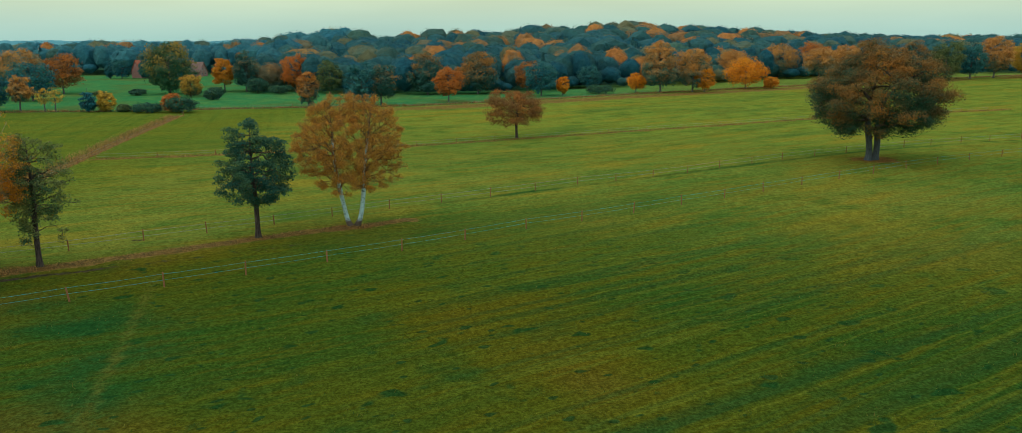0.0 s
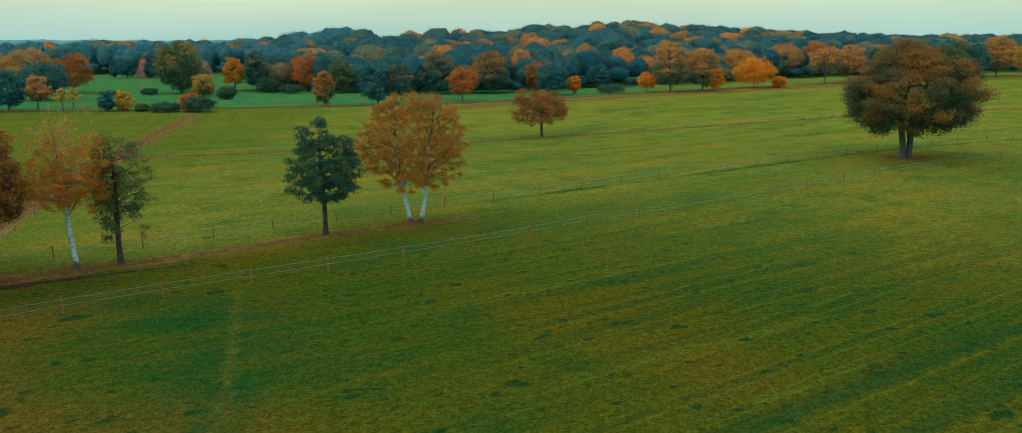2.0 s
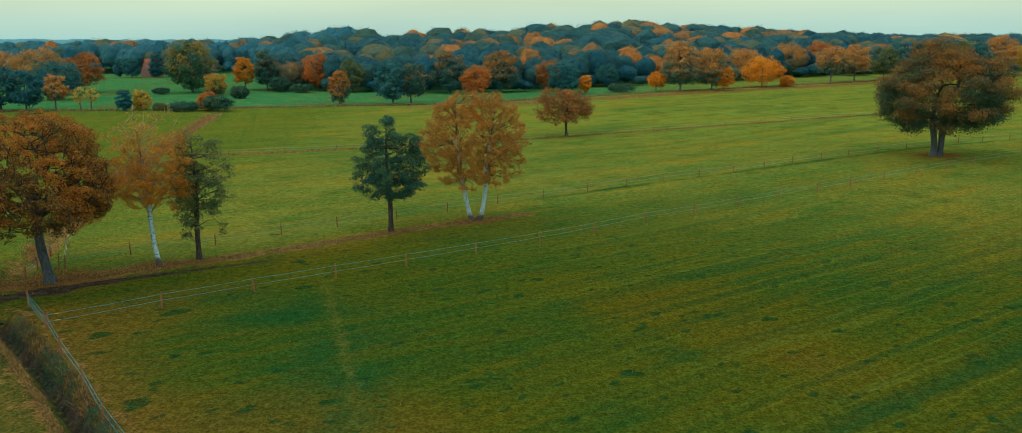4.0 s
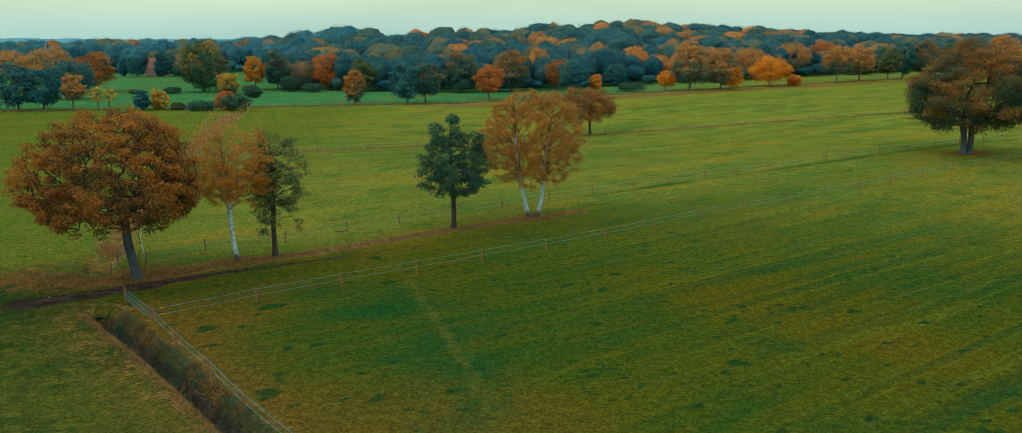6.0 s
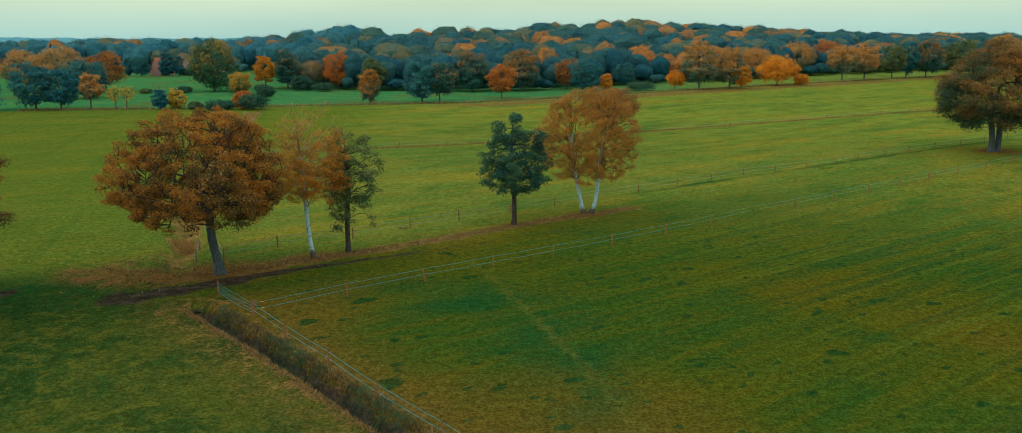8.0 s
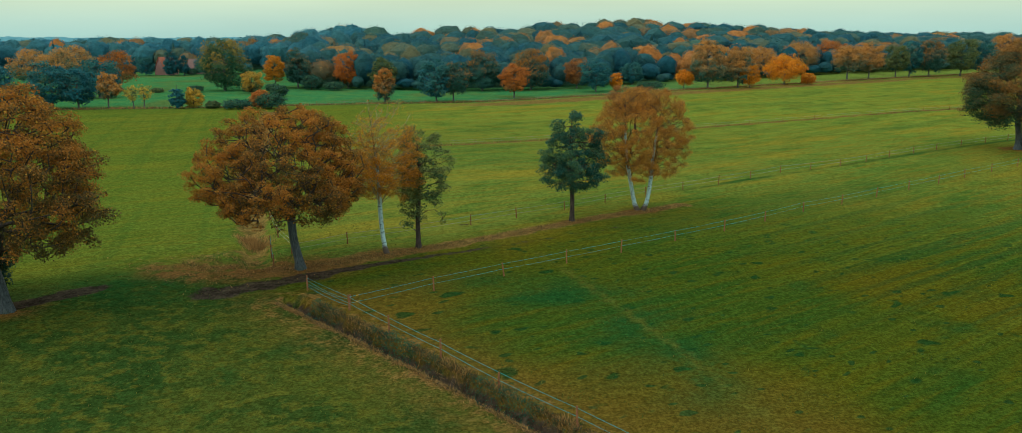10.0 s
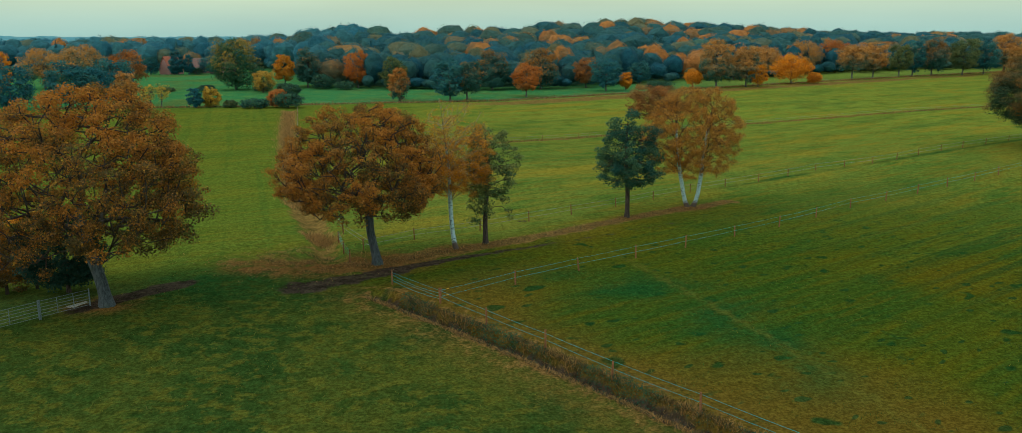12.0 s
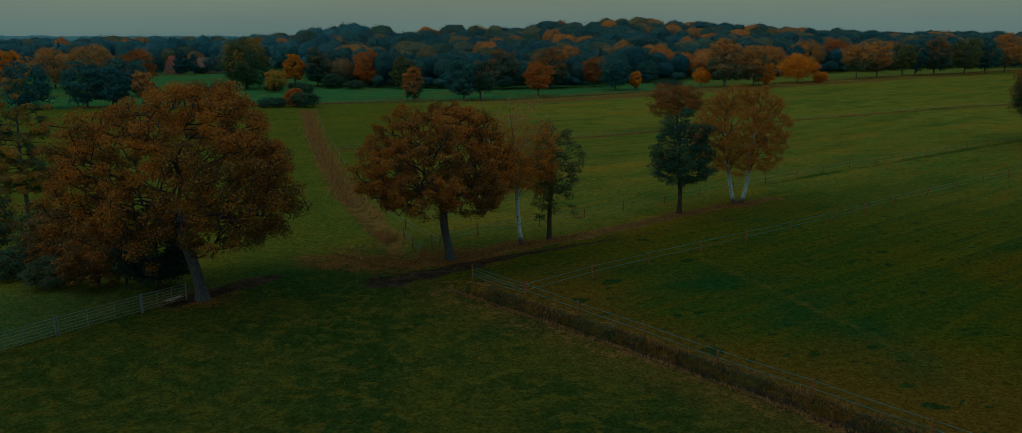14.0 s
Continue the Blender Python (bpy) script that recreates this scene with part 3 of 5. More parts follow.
def tree(name, label, at, h, wide, crown_from, leaves, bark, seed, limbs=300, count=20000, leaf=0.2, trunk_radius=0.3, depth=None, turn=0.0,
         stems=None, belly=0.42, lump=0.22, spread=0.62, hollow=0.35, tint=(0.5, 0.0, 0.5), fine=0.02, group="", leader=0.75, twigs=None, low=1.0, droop=0.0,
         category="tree", sides=7, upper=1.0, bow=1.2, plate=0.6, twig_count=2600, boxy=2.0, shell=0.5, bare=0.0, limb_bark=None, clump=1.35, rise=0.0, stray=0.42):
    """A tree at (x, y): height, half-widths (left, right), the height of the crown's foot, leaf and bark materials."""
    rng = np.random.default_rng(seed)
    x, y = at
    thing = root(name, label, category, (x, y, lift(x, y) - 0.05), group)
    wl_, wr_ = wide
    depth = depth or 0.5 * (wl_ + wr_)
    spacing = spread * (wl_ + wr_) * 0.5 / max(2.0, limbs ** (1 / 3))
    wl_, wr_, depth, top_of = wl_ - 1.25 * spacing, wr_ - 1.25 * spacing, depth - 1.25 * spacing, h - 1.2 * spacing * plate
    spiral = np.arange(limbs) + 0.5
    cos_up = 1 - (1 + 0.95 * low) * spiral / limbs
    round_ = spiral * 2.399963
    d = np.stack([np.sqrt(np.maximum(1 - cos_up ** 2, 0)) * np.cos(round_), np.sqrt(np.maximum(1 - cos_up ** 2, 0)) * np.sin(round_), cos_up], 1)
    d += rng.normal(0, 0.10, d.shape)
    d /= np.linalg.norm(d, axis=1, keepdims=True)
    bump = np.array([noise.noise(Vector(v) * 1.9 + Vector((seed * 3.1, seed, 0))) + 0.5 * noise.noise(Vector(v) * 4.2 + Vector((0, seed * 2.3, seed))) for v in d])
    r = (hollow + (1 - hollow) * rng.uniform(0, 1, len(d)) ** shell) * (1 - lump * 0.4 + lump * 1.6 * bump)
    r = np.minimum(r, 1.05) * (np.hypot(d[:, 0], d[:, 1]) ** boxy + np.abs(d[:, 2]) ** boxy) ** (-1 / boxy)
    zc = crown_from + belly * (h - crown_from)
    ca, sa = math.cos(radians(turn)), math.sin(radians(turn))
    px = d[:, 0] * r * np.where(d[:, 0] > 0, wr_, wl_)
    py = d[:, 1] * r * depth
    pz = zc + np.sign(d[:, 2]) * np.abs(d[:, 2]) ** upper * r * np.where(d[:, 2] > 0, top_of - zc, zc - crown_from)
    pts = np.stack([px * ca - py * sa, px * sa + py * ca, pz], 1)
    stems = stems or [((0, 0), (0.15 * (wr_ - wl_), 0.0), leader)]
    all_nodes, all_parents, all_tips, trunk_flags = [], [], [], []
    share = np.array_split(np.arange(len(pts)), 1)
    if len(stems) > 1:
        heads = np.array([[s[1][0], s[1][1]] for s in stems])
        pick = np.argmin(np.linalg.norm(pts[:, None, :2] - heads[None], axis=2), axis=1)
        share = [np.where(pick == i)[0] for i in range(len(stems))]
    offset = 0
    for (foot, head, up), mine in zip(stems, share):
        top = up * h
        steps = max(4, int(top / 0.7))
        trunk = []
        for i in range(steps + 1):
            f = i / steps
            bend = f ** bow
            sway = 0.012 * h * math.sin(f * 5 + seed) * min(1, f * 2)
            trunk.append(((foot[0] + (head[0] - foot[0]) * bend + sway, foot[1] + (head[1] - foot[1]) * bend - 0.5 * sway, top * f), i - 1))
        nodes, parent, tips = grow(rng, pts[mine], trunk, (crown_from * 0.92, max(0.5, h * 0.09)), rise)
        flag = np.arange(len(nodes)) <= steps
        all_nodes.append(nodes), trunk_flags.append(flag)
        all_parents.append(np.where(parent >= 0, parent + offset, -1))
        all_tips.append(tips + offset)
        offset += len(nodes)
    nodes, parent, tips, flag = np.concatenate(all_nodes), np.concatenate(all_parents), np.concatenate(all_tips), np.concatenate(trunk_flags)
    load = np.zeros(len(nodes))
    load[tips] = 1
    for i in range(len(nodes) - 1, 0, -1):
        if parent[i] >= 0:
            load[parent[i]] += max(load[i], 0.3)
    radius = np.maximum(load, 0.5) ** 0.52
    radius = np.maximum(radius * trunk_radius / radius.max(), fine)
    radius = np.where(flag, radius * (1 + 0.55 * np.exp(-nodes[:, 2] / 0.45)), radius)
    has = parent >= 0
    # each main limb is a part of its own; the thin rest is joined
    limb_of = np.full(len(nodes), -1)
    for i in range(len(nodes)):
        if parent[i] >= 0 and not flag[i]:
            limb_of[i] = i if flag[parent[i]] else limb_of[parent[i]]
    groups = [("trunk", np.where(has & flag)[0], sides, bark)]
    rest = has & ~flag & (radius >= fine)
    if sides > 5:
        for first in np.where((limb_of == np.arange(len(nodes))) & (load > 0.02 * limbs))[0]:
            groups.append(("limb", np.where(rest & (limb_of == first))[0], 5, limb_bark or twigs or DARK_BARK))
            rest &= limb_of != first
    groups.append(("branchwork", np.where(rest)[0], 4 if sides > 5 else 3, limb_bark or twigs or DARK_BARK))
    for key, i, k, mat in groups:
        if len(i):
            end = np.maximum(radius[i], fine * 0.6)
            start = radius[parent[i]] if key == "trunk" else np.minimum(radius[parent[i]], end * 1.6)
            v, f = tubes(nodes[parent[i]], nodes[i], start, end, k)
            tone_up = np.exp(-np.maximum(v[:, 2], 0) / (0.07 * h)) + 0.8 * smooth(v[:, 2] / h, 0.45, 0.75)
            made = piece(key, mesh_of(key, v, f, mat, tone_up, True), thing)
            if key == "branchwork":
                tagged(made, kind="stuff")
    # leaves cover rounded clumps at the ends of the limbs, most of them on top
    hold = np.where((load <= 2.2) & ~flag)[0]
    size_of = rng.uniform(0.75, 1.25, len(hold))
    weight = size_of ** 2 * rng.uniform(0.6, 1.3, len(hold))
    per = rng.multinomial(count, weight / weight.sum())
    which = np.repeat(np.arange(len(hold)), per)
    home = nodes[hold][which]
    way = rng.normal(size=(count, 3))
    way /= np.linalg.norm(way, axis=1, keepdims=True)
    way[:, 2] = np.where(rng.uniform(0, 1, count) < 0.5, np.abs(way[:, 2]), way[:, 2])
    out_to = rng.uniform(0.25, 1.0, count) ** 0.6 * clump * spacing * size_of[which]
    c = home + way * out_to[:, None] * np.array([1, 1, plate])
    c[:, 2] -= droop * np.abs(rng.normal(0, 1, count)) * spacing
    keep = (c[:, 2] > 0.25) & (rng.uniform(0, 1, count) > bare * smooth((c[:, 2] - crown_from) / (h - crown_from), 0.4, 0.85))
    c, home, way, which = c[keep], home[keep], way[keep], which[keep]
    radial = c - np.array([0, 0, zc - 0.2 * (h - crown_from)])
    facing = way + radial / np.maximum(np.linalg.norm(radial, axis=1, keepdims=True), 1e-6) * 0.6 + [0, 0, 0.25]
    v, f = leaf_cards(rng, c, leaf, facing, 0.8, stray)
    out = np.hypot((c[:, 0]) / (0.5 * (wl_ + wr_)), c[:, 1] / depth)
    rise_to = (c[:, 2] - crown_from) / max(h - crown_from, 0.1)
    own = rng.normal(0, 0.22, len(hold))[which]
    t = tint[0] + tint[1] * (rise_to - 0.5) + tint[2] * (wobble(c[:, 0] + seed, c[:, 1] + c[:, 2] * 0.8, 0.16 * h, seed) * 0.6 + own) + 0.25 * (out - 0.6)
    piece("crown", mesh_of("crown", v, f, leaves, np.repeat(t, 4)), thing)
    if twigs:
        # thin twigs fan out through the crown
        k = min(len(c), twig_count)
        pick = rng.choice(len(c), k, replace=False)
        a = home[pick]
        b = a + (c[pick] - a) * 1.45
        v, f = tubes(a, b, np.full(k, 0.013), np.full(k, 0.007), 3)
        tagged(piece("twigwork", mesh_of("twigwork", v, f, twigs), thing), kind="stuff")
    return thing


ROW = "row of trees along the track"
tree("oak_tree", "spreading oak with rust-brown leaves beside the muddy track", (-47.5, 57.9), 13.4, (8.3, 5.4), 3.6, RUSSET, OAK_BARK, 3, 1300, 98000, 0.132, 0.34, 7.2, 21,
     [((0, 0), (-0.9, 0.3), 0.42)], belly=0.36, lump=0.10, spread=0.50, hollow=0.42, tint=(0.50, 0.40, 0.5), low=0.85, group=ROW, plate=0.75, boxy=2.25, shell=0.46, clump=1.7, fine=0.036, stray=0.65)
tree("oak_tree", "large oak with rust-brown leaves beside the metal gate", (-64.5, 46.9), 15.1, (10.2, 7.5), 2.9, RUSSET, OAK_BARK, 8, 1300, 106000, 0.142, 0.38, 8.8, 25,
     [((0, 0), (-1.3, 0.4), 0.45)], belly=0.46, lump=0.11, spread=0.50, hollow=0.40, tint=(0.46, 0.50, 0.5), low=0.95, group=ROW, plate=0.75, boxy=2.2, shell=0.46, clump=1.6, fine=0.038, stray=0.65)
tree("birch_tree", "birch with a leaning white trunk and thin orange leaves", (-41.15, 62.7), 13.9, (4.2, 4.0), 4.4, AMBER, BIRCH_BARK, 5, 560, 32000, 0.10, 0.19, 3.6, 15,
     [((0, 0), (-1.0, 0.2), 0.88)], belly=0.36, lump=0.16, spread=0.62, hollow=0.12, tint=(0.6, 0.0, 0.4), twigs=TWIG, limb_bark=PALE_TWIG, fine=0.018, group=ROW, bow=0.7, twig_count=3600, bare=0.86, upper=1.0, rise=2.4, droop=0.5)
tree("alder_tree", "slender dark green alder with an open crown", (-38.5, 64.4), 11.3, (2.4, 4.0), 1.2, SEDGE, DARK_BARK, 11, 220, 14000, 0.14, 0.21, 2.8, 12,
     [((0, 0), (0.1, 0), 0.90)], belly=0.56, lump=0.36, spread=0.66, hollow=0.22, tint=(0.55, 0.1, 0.6), group=ROW, clump=1.5, plate=0.75, upper=1.15, rise=0.8, stray=0.6)
tree("alder_tree", "dark green alder with a dense pointed crown", (-23.7, 74.4), 11.7, (4.1, 4.2), 3.0, GREEN, DARK_BARK, 14, 330, 26000, 0.15, 0.23, 3.6, 0,
     [((0, 0), (-0.1, 0), 0.95)], belly=0.34, lump=0.30, spread=0.60, hollow=0.30, upper=1.05, tint=(0.4, 0.15, 0.6), group=ROW, plate=0.75, boxy=1.75, rise=0.6, clump=1.6, stray=0.6)
tree("birch_tree", "twin-stemmed birch with white trunks and golden-brown leaves", (-15.7, 79.4), 13.5, (6.1, 6.1), 3.2, GOLD, BIRCH_BARK, 21, 760, 60000, 0.10, 0.22, 4.6, 0,
     [((-0.3, 0), (-2.0, 0.2), 0.86), ((0.3, 0.1), (2.0, 0.2), 0.86)], belly=0.46, lump=0.08, spread=0.50, hollow=0.30, shell=0.40, tint=(0.45, 0.1, 0.5), twigs=TWIG, fine=0.024, group=ROW, bow=0.6, plate=0.95, twig_count=9000, droop=0.15, limb_bark=RED_TWIG, rise=2.2, boxy=2.3)
tree("oak_tree", "broad twin-trunked oak with green leaves turning orange outside", (52.3, 117.8), 17.1, (9.9, 10.9), 3.0, FIELD_OAK, OAK_BARK, 33, 560, 96000, 0.21, 0.44, 10.0, -20,
     [((-0.5, 0), (-1.0, 0), 0.5), ((0.5, 0.2), (1.2, 0.4), 0.5)], belly=0.42, lump=0.15, spread=0.56, hollow=0.48, tint=(0.36, 0.55, 0.42), plate=0.75, boxy=1.95, shell=0.42, clump=1.9)
tree("oak_tree", "small oak with red-brown leaves in the pasture", (1.1, 167.5), 10.8, (7.2, 6.6), 2.2, RED, DARK_BARK, 41, 260, 15000, 0.25, 0.26, 6.0, 0,
     [((0, 0), (0, 0), 0.6)], belly=0.40, lump=0.24, spread=0.56, hollow=0.40, tint=(0.22, 0.3, 0.6), clump=1.7, plate=0.75)
tree("alder_tree", "tall yellow-green tree behind the hedge", (-88.8, 72.7), 14.5, (4.2, 3.9), 2.0, LIME, GREY_BARK, 52, 220, 20000, 0.20, 0.20, 4.0, 30,
     [((0, 0), (0.3, 0), 0.9)], belly=0.42, lump=0.3, spread=0.66, tint=(0.42, 0.2, 0.5))
HEDGE = "bushes of the hedge behind the gate"
tree("holly_bush", "dark evergreen bush beneath the large oak", (-68.6, 50.4), 6.4, (3.8, 3.2), 0.1, HOLLY, DARK_BARK, 55, 200, 17000, 0.17, 0.12, 2.8, 30, lump=0.2, tint=(0.15, 0.2, 0.3), category="bush", group=HEDGE, clump=1.7, belly=0.36)
tree("hazel_bush", "brown hazel thicket beside the dark evergreen", (-73.0, 50.6), 5.2, (3.2, 2.8), 0.1, RUSSET, DARK_BARK, 57, 190, 11000, 0.15, 0.09, 2.4, 30, lump=0.2, tint=(0.30, 0.2, 0.6), category="bush", twigs=GREY_TWIG, group=HEDGE, clump=1.6, twig_count=1600, rise=1.0, belly=0.4)
tree("maple_tree", "young maple with yellow-orange leaves behind the evergreen", (-71.4, 51.6), 6.2, (1.8, 1.7), 1.0, ORANGE, DARK_BARK, 58, 70, 2800, 0.16, 0.08, 1.6, 30, lump=0.3, tint=(0.4, 0.2, 0.4), group=HEDGE)
tree("bramble_bush", "low blue-green bramble bush by the gate", (-76.4, 51.4), 2.6, (3.2, 2.8), 0.05, GREEN, DARK_BARK, 59, 120, 6000, 0.14, 0.05, 2.0, 30, lump=0.25, tint=(0.6, 0.2, 0.4), category="bush", group=HEDGE, twigs=GREY_TWIG, twig_count=900)
tree("bramble_bush", "low dark bramble bush along the hedge", (-81.0, 54.4), 2.9, (3.2, 3.0), 0.05, GREEN, DARK_BARK, 60, 120, 6000, 0.15, 0.05, 2.2, 30, lump=0.25, tint=(0.4, 0.2, 0.4), category="bush", group=HEDGE, twigs=GREY_TWIG, twig_count=900)
tree("hazel_bush", "leafy brown hazel growing over the brambles", (-77.4, 54.6), 6.0, (3.2, 3.2), 0.1, RUSSET, DARK_BARK, 65, 160, 9000, 0.16, 0.08, 2.6, 30, lump=0.2, tint=(0.2, 0.2, 0.6), category="bush", group=HEDGE, clump=1.6, twigs=GREY_TWIG, twig_count=1200, rise=1.0)
tree("hazel_bush", "tall dark hedge bush behind the large oak", (-80.0, 58.4), 5.6, (3.2, 3.2), 0.1, SEDGE, DARK_BARK, 61, 130, 7500, 0.18, 0.08, 2.6, 30, lump=0.25, tint=(0.3, 0.2, 0.4), category="bush", group=HEDGE)
tree("hazel_bush", "tall olive hedge bush at the end of the hedge", (-86.5, 61.5), 6.4, (3.6, 3.4), 0.1, OLIVE, DARK_BARK, 62, 130, 7500, 0.19, 0.08, 2.6, 30, lump=0.25, tint=(0.35, 0.2, 0.5), category="bush", group=HEDGE)

